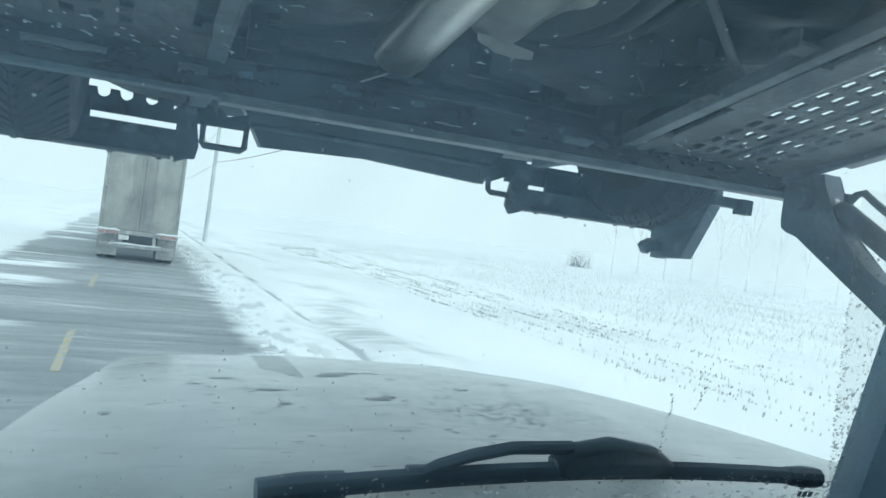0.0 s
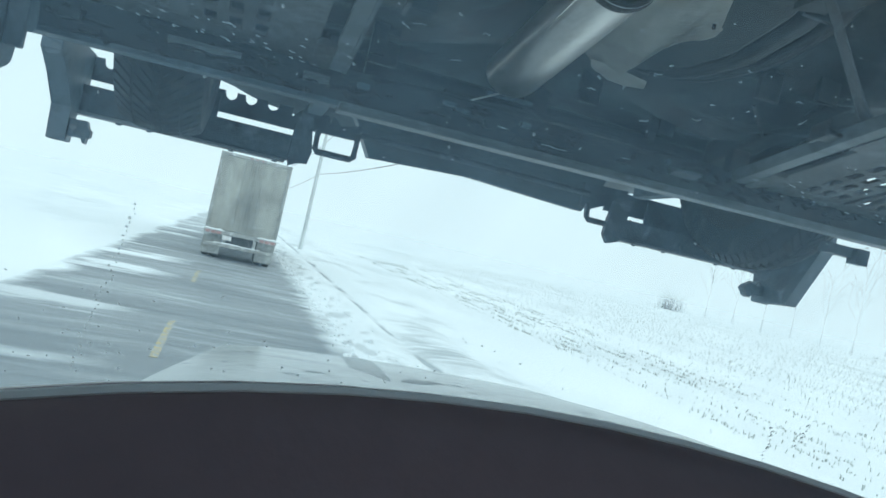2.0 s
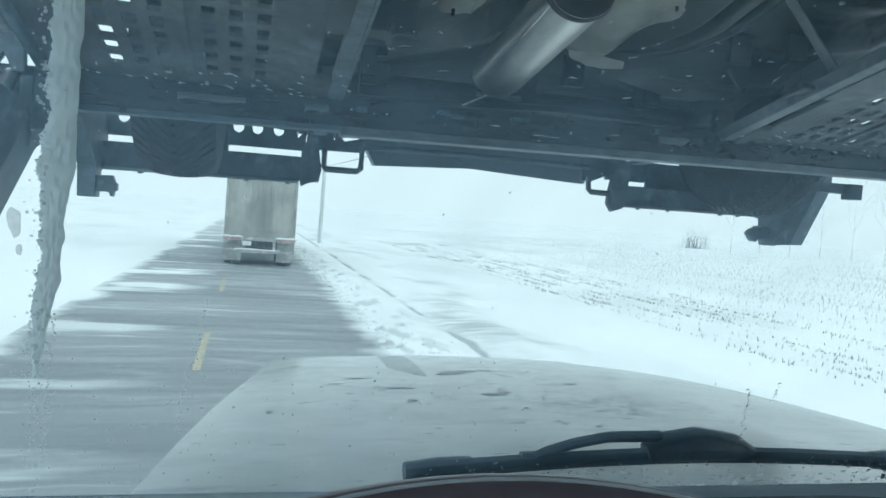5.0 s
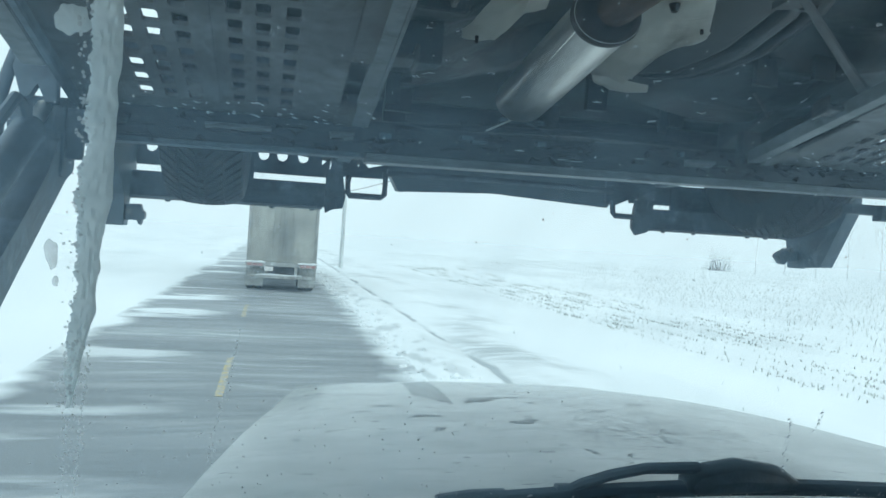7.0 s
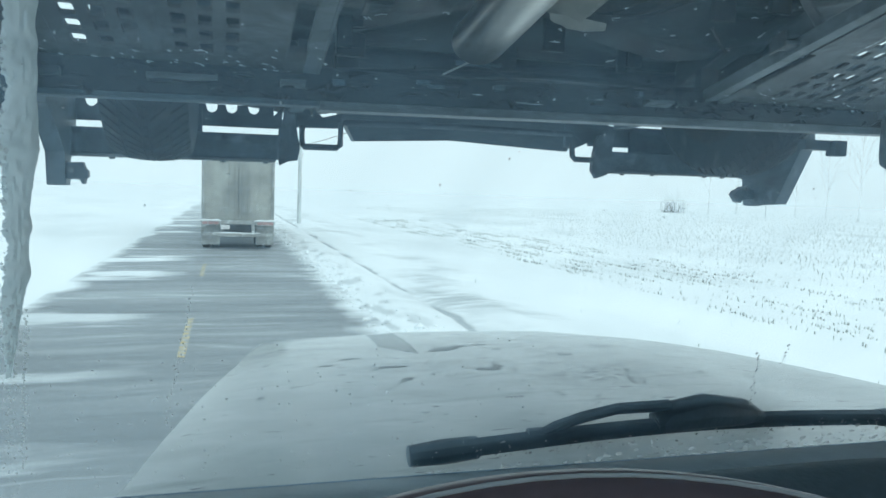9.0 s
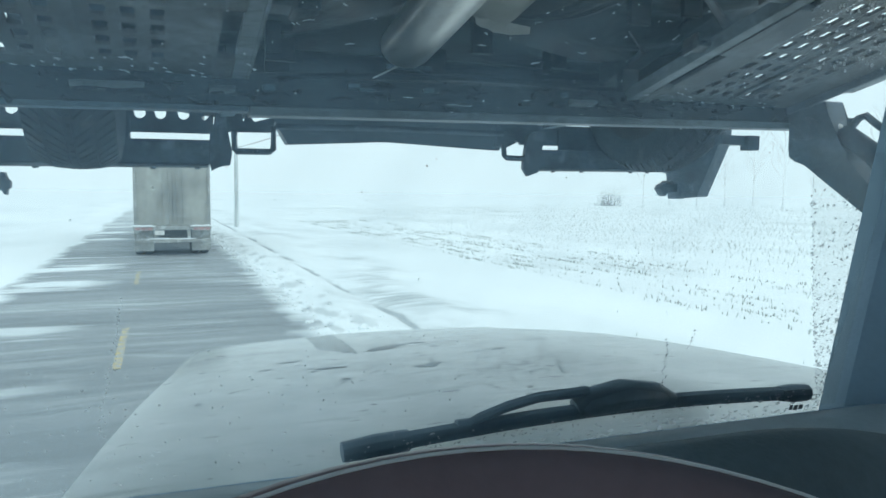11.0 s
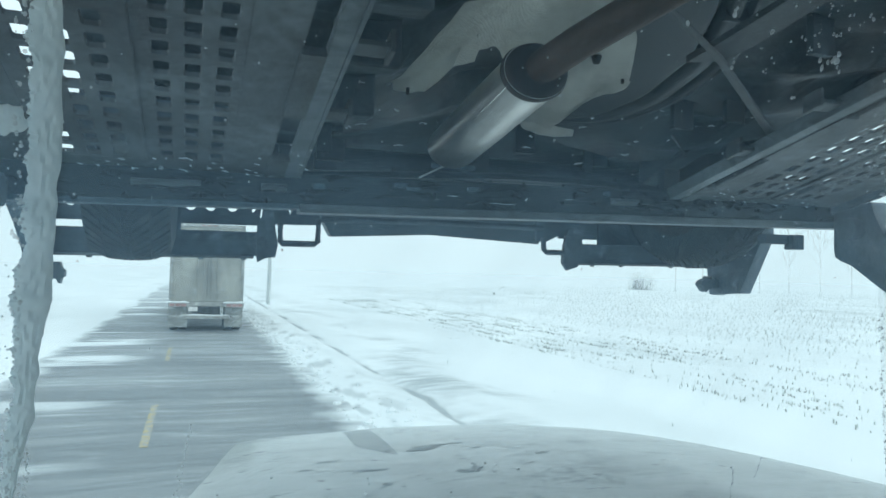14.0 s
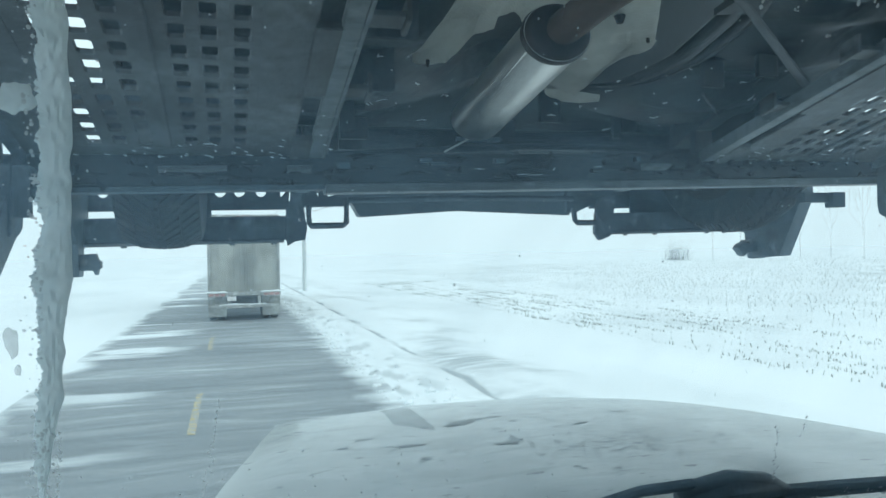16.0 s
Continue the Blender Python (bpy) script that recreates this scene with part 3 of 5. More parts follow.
def build_clods():
    """Clods and crumbs of ploughed snow along the road's edge."""
    rng = random.Random(31)
    verts, faces = [], []
    for _ in range(620):
        y = 4 + 40 * rng.random() ** 1.3
        x = 1.75 + abs(rng.gauss(0, 0.62))
        if x > 3.45:
            continue
        r = rng.uniform(0.015, 0.05) * (2.2 if rng.random() < 0.12 else 1)
        z = max(0.004, ground_height(x, y)) - r * 0.25
        k, n = len(verts), 7
        for ring, (f, h) in enumerate(((1.0, 0.0), (0.86, 0.5), (0.45, 0.85))):
            for j in range(n):
                a = j * math.tau / n + ring * 0.3
                q = r * f * rng.uniform(0.72, 1.25)
                verts.append((x + q * math.cos(a), y + 1.5 * q * math.sin(a), z + r * h * rng.uniform(0.7, 1.2)))
        verts.append((x, y, z + r * 0.95))
        for ring in range(2):
            for j in range(n):
                j2 = (j + 1) % n
                faces.append((k + ring * n + j, k + ring * n + j2, k + (ring + 1) * n + j2, k + (ring + 1) * n + j))
        for j in range(n):
            faces.append((k + 2 * n + j, k + 2 * n + (j + 1) % n, k + 3 * n))
    me = bpy.data.meshes.new("snow_clods")
    me.from_pydata(verts, [], faces)
    me.materials.append(M_SNOW)
    tagged(new("snow_clods", me), "clods of ploughed snow along the road's edge", "snow", kind="stuff")


build_clods()


# ---- semi trailer ahead ----
def build_trailer():
    cx, y0 = -0.18, 27.0
    t = thing("semi_trailer", "grimy white box semi trailer on the snow-blown road ahead", "truck trailer", (cx, y0, 0))
    L, R, B, T = cx - 1.30, cx + 1.30, 1.12, 3.98
    part("box_body", boxed(L + 0.02, R - 0.02, y0 + 0.12, y0 + 15.5, B, T - 0.02, bevel=0.02), M_TRAILER, t)
    fr = bmesh.new()
    box(fr, L, L + 0.09, y0, y0 + 0.14, B - 0.16, T, 0.01)
    box(fr, R - 0.09, R, y0, y0 + 0.14, B - 0.16, T, 0.01)
    box(fr, L + 0.09, R - 0.09, y0, y0 + 0.14, T - 0.11, T, 0.01)
    box(fr, L + 0.09, R - 0.09, y0, y0 + 0.14, B - 0.16, B, 0.01)
    part("rear_frame", fr, M_TFRAME, t, "snow-caked steel rear frame")
    for a, b in ((L + 0.095, cx - 0.008), (cx + 0.008, R - 0.095)):
        dr = part("rear_door", boxed(a, b, y0 + 0.03, y0 + 0.08, B + 0.01, T - 0.115, bevel=0.008), M_TRAILER, t, "grimy white swing door")
        for f in (0.72, 0.90):
            x = a + (b - a) * (f if a < cx - 1 else 1 - f)
            part("lock_rod", tubed([(x, y0 - 0.005, B + 0.05), (x, y0 - 0.005, T - 0.15)], 0.013, 8), M_TRAILER, dr, "grimy lock rod")
            hx = sorted((x, x + 0.34 * (-1 if x < cx else 1)))
            part("handle", boxed(hx[0], hx[1], y0 - 0.035, y0 - 0.018, B + (0.42 if f < 0.8 else 0.32), B + (0.46 if f < 0.8 else 0.36)), M_TFRAME, dr)
            part("keeper", boxed(x - 0.04, x + 0.04, y0 - 0.02, y0 + 0.03, 2.30, 2.38), M_TFRAME, dr)
        hx = a + 0.02 if a < cx - 1 else b - 0.02
        for z in (1.35, 1.95, 2.6, 3.25, 3.75):
            part("hinge", boxed(hx - 0.055, hx + 0.055, y0 - 0.012, y0 + 0.03, z - 0.04, z + 0.04), M_TFRAME, dr)
    for s in (-1, 1):
        x = cx + s * 0.98
        ho = part("light_box", boxed(x - 0.34, x + 0.34, y0 - 0.05, y0 - 0.002, 0.93, 1.08, bevel=0.01), M_TFRAME, t, "snow-crusted lamp housing")
        for k in (-1, 0, 1):
            part("tail_light", boxed(x + k * 0.20 - 0.085, x + k * 0.20 + 0.085, y0 - 0.066, y0 - 0.045, 0.955, 1.055, bevel=0.012), M_RED, ho, "dull red tail light")
        crust = bmesh.new()
        tube(crust, [(x - 0.40, y0 - 0.03, 1.09), (x - 0.25, y0 - 0.04, 1.11), (x + 0.02, y0 - 0.035, 1.10), (x + 0.22, y0 - 0.04, 1.115), (x + 0.38, y0 - 0.03, 1.085)],
             [0.02, 0.045, 0.035, 0.05, 0.02], 8, 0.9)
        part("snow_crust", crust, M_SNOW, t, "crust of snow", smooth=True)
        part("mud_flap", boxed(x - 0.33, x + 0.33, y0 + 0.30, y0 + 0.33, 0.18, 0.92, bevel=0.004), M_TFRAME, t, "mud flap caked with snow")
        for yy in (1.35, 2.6):
            for dx in (-0.17, 0.17):
                tb = tubed([(x + dx - 0.14, y0 + yy, 0.5), (x + dx - 0.11, y0 + yy, 0.5), (x + dx + 0.11, y0 + yy, 0.5), (x + dx + 0.14, y0 + yy, 0.5)],
                           [0.44, 0.5, 0.5, 0.44], 28)
                part("tyre", tb, M_TDARK, t, smooth=True)
        part("bumper_post", boxed(cx + s * 0.55 - 0.05, cx + s * 0.55 + 0.05, y0 + 0.02, y0 + 0.09, 0.55, 0.96), M_TFRAME, t)
    part("underrun_bar", boxed(L + 0.06, R - 0.06, y0 - 0.01, y0 + 0.08, 0.50, 0.62, bevel=0.01), M_TFRAME, t, "snow-crusted steel underrun bar")
    crust = bmesh.new()
    tube(crust, [(cx - 0.9, y0 + 0.03, 0.63), (cx - 0.4, y0 + 0.02, 0.645), (cx + 0.1, y0 + 0.03, 0.63), (cx + 0.8, y0 + 0.02, 0.64)], [0.02, 0.05, 0.035, 0.02], 8, 0.7)
    part("snow_crust", crust, M_SNOW, t, "crust of snow", smooth=True)
    part("axle_housing", boxed(cx - 0.5, cx + 0.5, y0 + 0.5, y0 + 12, 0.62, 1.10, bevel=0.02), M_TDARK, t)
    part("number_plate", boxed(cx - 0.62, cx - 0.30, y0 - 0.03, y0 - 0.01, 0.78, 0.94), M_WHITEREF, t)
    for k in (-1, 0, 1):
        part("marker_light", boxed(cx + k * 0.2 - 0.05, cx + k * 0.2 + 0.05, y0 - 0.015, y0 - 0.001, T - 0.08, T - 0.04), M_RED, t)


build_trailer()


def build_pole():
    x, y = 4.1, 47.7
    t = thing("utility_pole", "weathered wooden utility pole on the snowy verge", "utility pole", (x, y, 0))
    part("shaft", tubed([(x, y, -0.1), (x + 0.02, y, 4), (x + 0.05, y, 9.2)], [0.14, 0.125, 0.10], 14), M_WOOD, t, smooth=True)
    part("cross_arm", boxed(x - 1.1, x + 1.2, y - 0.16, y - 0.05, 8.5, 8.62), M_WOOD, t)
    for dx in (-0.95, 0.0, 1.05):
        part("insulator", tubed([(x + dx, y - 0.1, 8.62), (x + dx, y - 0.1, 8.70), (x + dx, y - 0.1, 8.76)], [0.03, 0.045, 0.02], 10), M_TFRAME, t)
    for z0, sag, dx in ((5.25, 0.55, 0.0), (8.74, 0.9, 1.05)):
        pts = []
        for k in range(49):
            f = k / 24
            g = f % 1 if f < 2 else 1.0
            pts.append((x + dx * 0.8 + 0.16, y + 62 - 62 * f, z0 - 4 * sag * g * (1 - g)))
        part("wire", tubed(pts, 0.016, 5), M_WIRE, t)


build_pole()


# ---- corn stubble ----
def build_stubble():
    rng = random.Random(7)
    verts, faces = [], []

    def stalk(x, y, h, w):
        z = ground_height(x, y) - 0.02
        a = rng.random() * 6.28
        lx, ly = rng.gauss(0, 0.14) * h, rng.gauss(0, 0.14) * h
        k = len(verts)
        for j in range(3):
            an = a + j * 2.094
            verts.append((x + w * math.cos(an), y + w * math.sin(an), z))
            verts.append((x + lx + w * 0.7 * math.cos(an), y + ly + w * 0.7 * math.sin(an), z + h))
        for j in range(3):
            n2 = (j + 1) % 3
            faces.append((k + 2 * j, k + 2 * n2, k + 2 * n2 + 1, k + 2 * j + 1))
        faces.append((k + 1, k + 3, k + 5))

    # a few clumped rows at the edge of the field
    for row in range(9):
        x0 = 10.4 + 0.76 * row
        y = 3.0
        while y < 60:
            n1 = noise.noise(Vector((row * 3.1, y * 0.35, 9.0)))
            if rng.random() < 0.72 + 0.8 * n1 - 0.05 * row:
                stalk(x0 + rng.gauss(0, 0.05), y, rng.uniform(0.04, 0.12), rng.uniform(0.011, 0.023))
                if n1 > 0.12:
                    for _ in range(3):
                        stalk(x0 + rng.gauss(0, 0.14), y + rng.gauss(0, 0.14), rng.uniform(0.04, 0.10), rng.uniform(0.010, 0.026))
            y += rng.uniform(0.09, 0.26)
    # the thick of the field
    x = 16.0
    while x < 150:
        y = 2.0
        step = 0.13 + 0.006 * (x - 16)
        dens = min(1.0, 0.14 + (x - 16) * 0.11)
        far = 90 + x * 0.6
        while y < far:
            n1 = noise.noise(Vector((x * 0.12, y * 0.09, 9.0)))
            if rng.random() < dens * (0.62 + 0.6 * n1):
                stalk(x + rng.gauss(0, 0.09), y + rng.gauss(0, 0.1), rng.uniform(0.06, 0.13 + 0.004 * min(x - 16, 25)), rng.uniform(0.009, 0.017) * (1 + x / 70))
            y += step * rng.uniform(0.6, 1.4) * (1 + y / 80)
        x += 0.76 * (1 + (x - 16) / 45)
    # thin weeds on the verge
    for _ in range(60):
        xx = 4.3 + 7 * rng.random() ** 0.6
        yy = rng.uniform(5, 45)
        for _k in range(rng.choice((1, 1, 1, 3))):
            stalk(xx + rng.gauss(0, 0.05), yy + rng.gauss(0, 0.05), rng.uniform(0.03, 0.12), rng.uniform(0.005, 0.012))
    me = bpy.data.meshes.new("corn_stubble")
    me.from_pydata(verts, [], faces)
    me.materials.append(M_STRAW)
    tagged(new("corn_stubble", me), "rows of cut corn stubble poking out of the snow", "stubble", kind="stuff")


build_stubble()


# ---- far bare trees, haze painted by pale see-through bark ----
def build_tree(x, y, h, seed):
    rng = random.Random(seed)
    t = thing("bare_tree", "bare tree paled by painted haze, far across the field", "tree", (x, y, 0), "far tree line")
    trunk = tubed([(x, y, -0.3), (x + 0.1, y, h * 0.3), (x - 0.05, y, h * 0.62), (x, y, h * 0.95)], [h * 0.016, h * 0.013, h * 0.008, h * 0.002], 7)
    part("trunk", trunk, M_FAR_BARK, t)
    bm = bmesh.new()

    def limb(p, d, length, r, depth):
        q = p + d * length
        mid = p + d * length * 0.5 + Vector((rng.gauss(0, 1), rng.gauss(0, 1), rng.gauss(0, 0.6))) * length * 0.06
        tube(bm, [p, mid, q], [r, r * 0.75, r * 0.4], 4, caps=False)
        if depth:
            for _ in range(4):
                f = rng.uniform(0.35, 1.0)
                nd = (d + Vector((rng.gauss(0, 0.55), rng.gauss(0, 0.55), rng.gauss(0.15, 0.4)))).normalized()
                limb(p.lerp(q, f), nd, length * rng.uniform(0.35, 0.6), r * 0.5, depth - 1)

    for k in range(11):
        a = k * 2.4 + rng.random()
        z = h * (0.25 + 0.06 * k)
        d = Vector((math.cos(a), math.sin(a), rng.uniform(1.4, 3.0))).normalized()
        limb(Vector((x, y, z)), d, h * rng.uniform(0.25, 0.42) * (1 - 0.04 * k), h * 0.008, 2)
    part("crown", bm, M_FAR_BARK, t, "bare branches paled by painted haze")




def build_shrub(x, y, h, seed):
    rng = random.Random(seed)
    t = thing("shrub", "bare grey shrub standing alone in the snowy field", "shrub", (x, y, 0))
    bm = bmesh.new()
    for _ in range(190):
        a, lean_out = rng.random() * math.tau, abs(rng.gauss(0, 0.42))
        d = Vector((math.cos(a) * lean_out, math.sin(a) * lean_out, 1)).normalized()
        off = rng.gauss(0, 1.5)
        p = Vector((x + off, y + rng.gauss(0, 1.5), -0.2))
        n = h * rng.uniform(0.35, 1.0) * math.exp(-((off - 0.5) / 2.4) ** 2)
        q = p + d * n * 0.5 + Vector((rng.gauss(0, 0.12), rng.gauss(0, 0.12), 0))
        tip = p + d * n + Vector((rng.gauss(0, 0.3), rng.gauss(0, 0.3), 0))
        tube(bm, [p, q, tip], [0.05, 0.035, 0.012], 4, caps=False)
        for _k in range(3):
            f = rng.uniform(0.2, 1.0)
            b0 = q.lerp(tip, f)
            b1 = b0 + Vector((rng.gauss(0, 0.5), rng.gauss(0, 0.5), rng.uniform(0.2, 0.8))) * (h * 0.16)
            tube(bm, [b0, b1], [0.022, 0.008], 3, caps=False)
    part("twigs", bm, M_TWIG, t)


build_shrub(88, 124, 6.8, 3)
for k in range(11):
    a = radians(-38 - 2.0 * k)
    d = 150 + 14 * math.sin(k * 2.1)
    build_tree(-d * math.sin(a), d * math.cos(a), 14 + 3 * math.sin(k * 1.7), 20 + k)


# ---- own truck: hood ----
HW = [(0.60, 0.85), (1.02, 0.75), (1.21, 0.708), (1.55, 0.635), (1.72, 0.598), (1.82, 0.58), (2.05, 0.52)]
HWL = [(0.60, 0.80), (0.80, 0.754), (0.97, 0.724), (1.18, 0.682), (1.40, 0.632), (1.55, 0.606), (1.66, 0.586), (1.80, 0.566), (1.93, 0.560), (2.05, 0.54)]
HZ = [(0.60, 2.085), (0.90, 2.079), (1.15, 2.072), (1.30, 2.065), (1.44, 2.056), (1.58, 2.043), (1.70, 2.028), (1.79, 2.014), (1.86, 2.000), (1.91, 1.983), (1.95, 1.965), (1.99, 1.938), (2.02, 1.90), (2.05, 1.80)]


def lerp_table(tab, v):
    for (a, p), (b, q) in zip(tab, tab[1:]):
        if v <= b:
            f = max(0, (v - a) / (b - a))
            return p + (q - p) * f
    return tab[-1][1]


def hood_w(side, y):
    """Half width of the hood at y, which differs a little from side to side."""
    return lerp_table(HWL if side < 0 else HW, y)


def hood_z(x, y):
    u = abs(x) / hood_w(x, y)
    z = lerp_table(HZ, y) - (0.028 if x > 0 else 0.012) * u ** 3 - (0.030 if x > 0 else 0.009) * u ** 9 - 0.018 * x
    z += 0.008 * (1 / (1 + math.exp((abs(x) - 0.26) * 32)))
    return z


def build_hood():
    t = thing("truck_hood", "salt-streaked light grey truck hood with chips and wet marks", "hood", (0, 1.3, 1.4))
    bm = bmesh.new()
    ys = spaced([(0.60, 1.80, 0.012), (1.80, 2.05, 0.01)])
    us = [k / 90 for k in range(-90, 91)]
    rows = []
    for y in ys:
        r = []
        w = hood_w(-1, y)
        zc = hood_z(-w, y)
        r.append(bm.verts.new((-w - 0.024, y, 1.45)))
        r.append(bm.verts.new((-w - 0.015, y, zc - 0.09)))
        r.append(bm.verts.new((-w - 0.007, y, zc - 0.022)))
        for u in us:
            x = u * hood_w(u, y)
            r.append(bm.verts.new((x, y, hood_z(x, y))))
        w = hood_w(1, y)
        zc = hood_z(w, y)
        r.append(bm.verts.new((w + 0.012, y, zc - 0.03)))
        r.append(bm.verts.new((w + 0.02, y, zc - 0.09)))
        r.append(bm.verts.new((w + 0.024, y, 1.45)))
        rows.append(r)
    for a, b in zip(rows, rows[1:]):
        for i in range(len(a) - 1):
            bm.faces.new((a[i], a[i + 1], b[i + 1], b[i]))
    shell = part("shell", bm, M_HOOD, t, smooth=True)
    front = boxed(-0.52, 0.52, 2.0, 2.05, 1.1, 1.82, bevel=0.01)
    part("grille", front, M_TFRAME, t)

    # chips and wet marks that lie on the paint
    rng = random.Random(5)

    def patch(cx, cy, rx, ry, turn=0.0, name="paint_chip"):
        b2 = bmesh.new()
        k = 14
        ring = []
        for j in range(k):
            a = j * math.tau / k
            f = rng.uniform(0.55, 1.15)
            px, py = rx * f * math.cos(a), ry * f * math.sin(a)
            qx, qy = cx + px * math.cos(turn) - py * math.sin(turn), cy + px * math.sin(turn) + py * math.cos(turn)
            ring.append(b2.verts.new((qx, qy, hood_z(qx, qy) + 0.0008)))
        c = b2.verts.new((cx, cy, hood_z(cx, cy) + 0.0008))
        for j in range(k):
            b2.faces.new((c, ring[j], ring[(j + 1) % k]))
        part(name, b2, M_STAIN, t)

    for p in ((-0.205, 1.406, 0.034, 0.022, 0.2), (-0.165, 1.430, 0.020, 0.012, 0), (-0.190, 1.188, 0.030, 0.011, 0),
              (-0.352, 1.160, 0.013, 0.010, 0), (-0.357, 1.262, 0.034, 0.010, 0), (-0.235, 1.395, 0.014, 0.012, 0), (-0.12, 1.442, 0.024, 0.006, 0.1),
              (-0.10, 1.38, 0.012, 0.006, 0), (-0.168, 1.205, 0.014, 0.010, 0.2), (-0.42, 1.36, 0.030, 0.005, 0.1), (-0.47, 1.30, 0.016, 0.004, 0),
              (-0.60, 1.10, 0.007, 0.007, 0), (0.02, 1.30, 0.022, 0.005, 0.2), (0.16, 1.40, 0.030, 0.005, -0.1), (0.28, 1.28, 0.018, 0.004, 0.1)):
        patch(*p)
    for _ in range(80):
        x, y = rng.gauss(-0.02, 0.17), rng.gauss(1.12, 0.13)
        patch(x, y, rng.uniform(0.002, 0.009), rng.uniform(0.0012, 0.004))
    for _ in range(70):
        x, y = rng.gauss(-0.08, 0.28), rng.uniform(0.95, 1.72)
        if abs(x) < 0.55:
            patch(x, y, rng.uniform(0.003, 0.014), rng.uniform(0.0008, 0.003))

    # a long dull grey streak that runs back from the nose
    b2 = bmesh.new()
    rows = []
    for i in range(25):
        f = i / 24
        y = 1.80 - 0.43 * f
        x0 = -0.300 - 0.034 * min(1, f / 0.72) + max(0.0, f - 0.72) / 0.28 * 0.056
        x1 = -0.232 - 0.040 * f
        j0, j1 = 0.003 * noise.noise(Vector((y * 40, 1, 0))), 0.003 * noise.noise(Vector((y * 40, 2, 0)))
        rows.append([b2.verts.new((x, y, hood_z(x, y) + 0.0007)) for x in [x0 + j0 + (x1 + j1 - x0 - j0) * k / 6 for k in range(7)]])
    for ra, rb in zip(rows, rows[1:]):
        for k in range(6):
            b2.faces.new((ra[k], ra[k + 1], rb[k + 1], rb[k]))
    part("hood_streak", b2, M_STREAK, t, "long dull grey streak", smooth=True)


build_hood()


# ---- own cab ----
def ws(x, z, off=0.0):
    """A point on the windscreen."""
    return (x, 0.57 - 0.27 * (z - 2.2) + off, z)


def build_cab():
    # two panes with a post between them
    t = thing("windscreen", "split truck windscreen with a thin grimy film that carries a painted glare veil", "windscreen", (0, 0.57, 2.1), kind="structure")
    for a, b in ((-0.98, 0.086), (0.140, 1.1)):
        bm = bmesh.new()
        vs = [bm.verts.new(ws(x, z)) for x, z in ((a, 2.10), (b, 2.10), (b, 2.86), (a, 2.86))]
        bm.faces.new(vs)
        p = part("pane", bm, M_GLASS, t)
        if p.data.polygons[0].normal.y > 0:
            p.data.flip_normals()
        p.visible_shadow = False
    bm = bmesh.new()
    prof = [(0.100, -0.012), (0.122, -0.045), (0.150, -0.045), (0.172, -0.012), (0.172, 0.02), (0.100, 0.02)]
    rings = [[bm.verts.new(ws(x + 0.016 - 0.13 * (z - 2.15), z, o)) for x, o in prof] for z in (2.05, 2.5, 2.95)]
    for r0, r1 in zip(rings, rings[1:]):
        for i in range(len(prof)):
            j = (i + 1) % len(prof)
            bm.faces.new((r0[i], r0[j], r1[j], r1[i]))
    bm.faces.new(rings[0])
    bm.faces.new(rings[-1][::-1])
    part("centre_post", bm, M_TRIM, t, "dark centre post between the panes")

    # small printed mark low on the glass beside the post: a bowed line over three blocks
    bm = bmesh.new()
    for cx, cz, w, h, bow in ((0.039, 2.1535, 0.0055, 0.0062, 0), (0.0465, 2.153, 0.0065, 0.0062, 0), (0.055, 2.1525, 0.0065, 0.0062, 0),
                              (0.046, 2.1595, 0.016, 0.0011, 0.0025), (0.0505, 2.1635, 0.011, 0.0011, 0.0012)):
        cols = []
        for k in range(7):
            u = -1 + k / 3
            lift = bow * (1 - u * u)
            cols.append([bm.verts.new(ws(cx + u * w / 2, cz + lift + v * h / 2, -0.0016)) for v in (-1, 1)])
        for c0, c1 in zip(cols, cols[1:]):
            bm.faces.new((c0[0], c1[0], c1[1], c0[1]))
    part("printed_mark", bm, M_COWL, t, "small dark printed mark on the glass")

    # dashboard
    prof = [(0.33, 1.4), (0.33, 2.10), (0.345, 2.130), (0.40, 2.158), (0.46, 2.175), (0.50, 2.179), (0.545, 2.169), (0.585, 2.134), (0.60, 2.05), (0.60, 1.4)]
    d = thing("dashboard", "dark vinyl truck dashboard below the windscreen", "dashboard", (0, 0.45, 1.4), kind="structure")
    top = prismed(prof, 0, -1.08, 1.08)
    for v in top.verts:
        v.co.z -= 0.018 * (v.co.x + 0.45)
    part("dash_top", top, M_DASH, d, smooth=True)
    # seam along the dash
    part("thin_line", tubed([(x, 0.555, 2.163 - 0.018 * (x + 0.45)) for x in (-1.0, 0, 1.0)], 0.0025, 6), M_TRIM, d)

    # dark rounded cowl over the instruments
    bm = bmesh.new()
    rings = []
    for i in range(29):
        f = i / 28
        x = -0.62 + 0.70 * f
        crest = 2.226 - 0.013 * f - 0.060 * max(0.0, (f - 0.55) / 0.45) ** 2 - 0.07 * max(0.0, 1 - f / 0.18) ** 2
        ring = [(0.335, 2.05), (0.338, crest - 0.035), (0.350, crest - 0.014), (0.368, crest - 0.003), (0.385, crest), (0.402, crest - 0.003), (0.418, crest - 0.014), (0.424, 2.05)]
        rings.append([bm.verts.new((x, y, z)) for y, z in ring])
    for r0, r1 in zip(rings, rings[1:]):
        for j in range(7):
            bm.faces.new((r0[j], r0[j + 1], r1[j + 1], r1[j]))
    bm.faces.new(rings[0])
    bm.faces.new(rings[-1][::-1])
    bmesh.ops.recalc_face_normals(bm, faces=bm.faces)
    part("instrument_cowl", bm, M_COWL, d, "dark rounded cowl over the instruments", smooth=True)

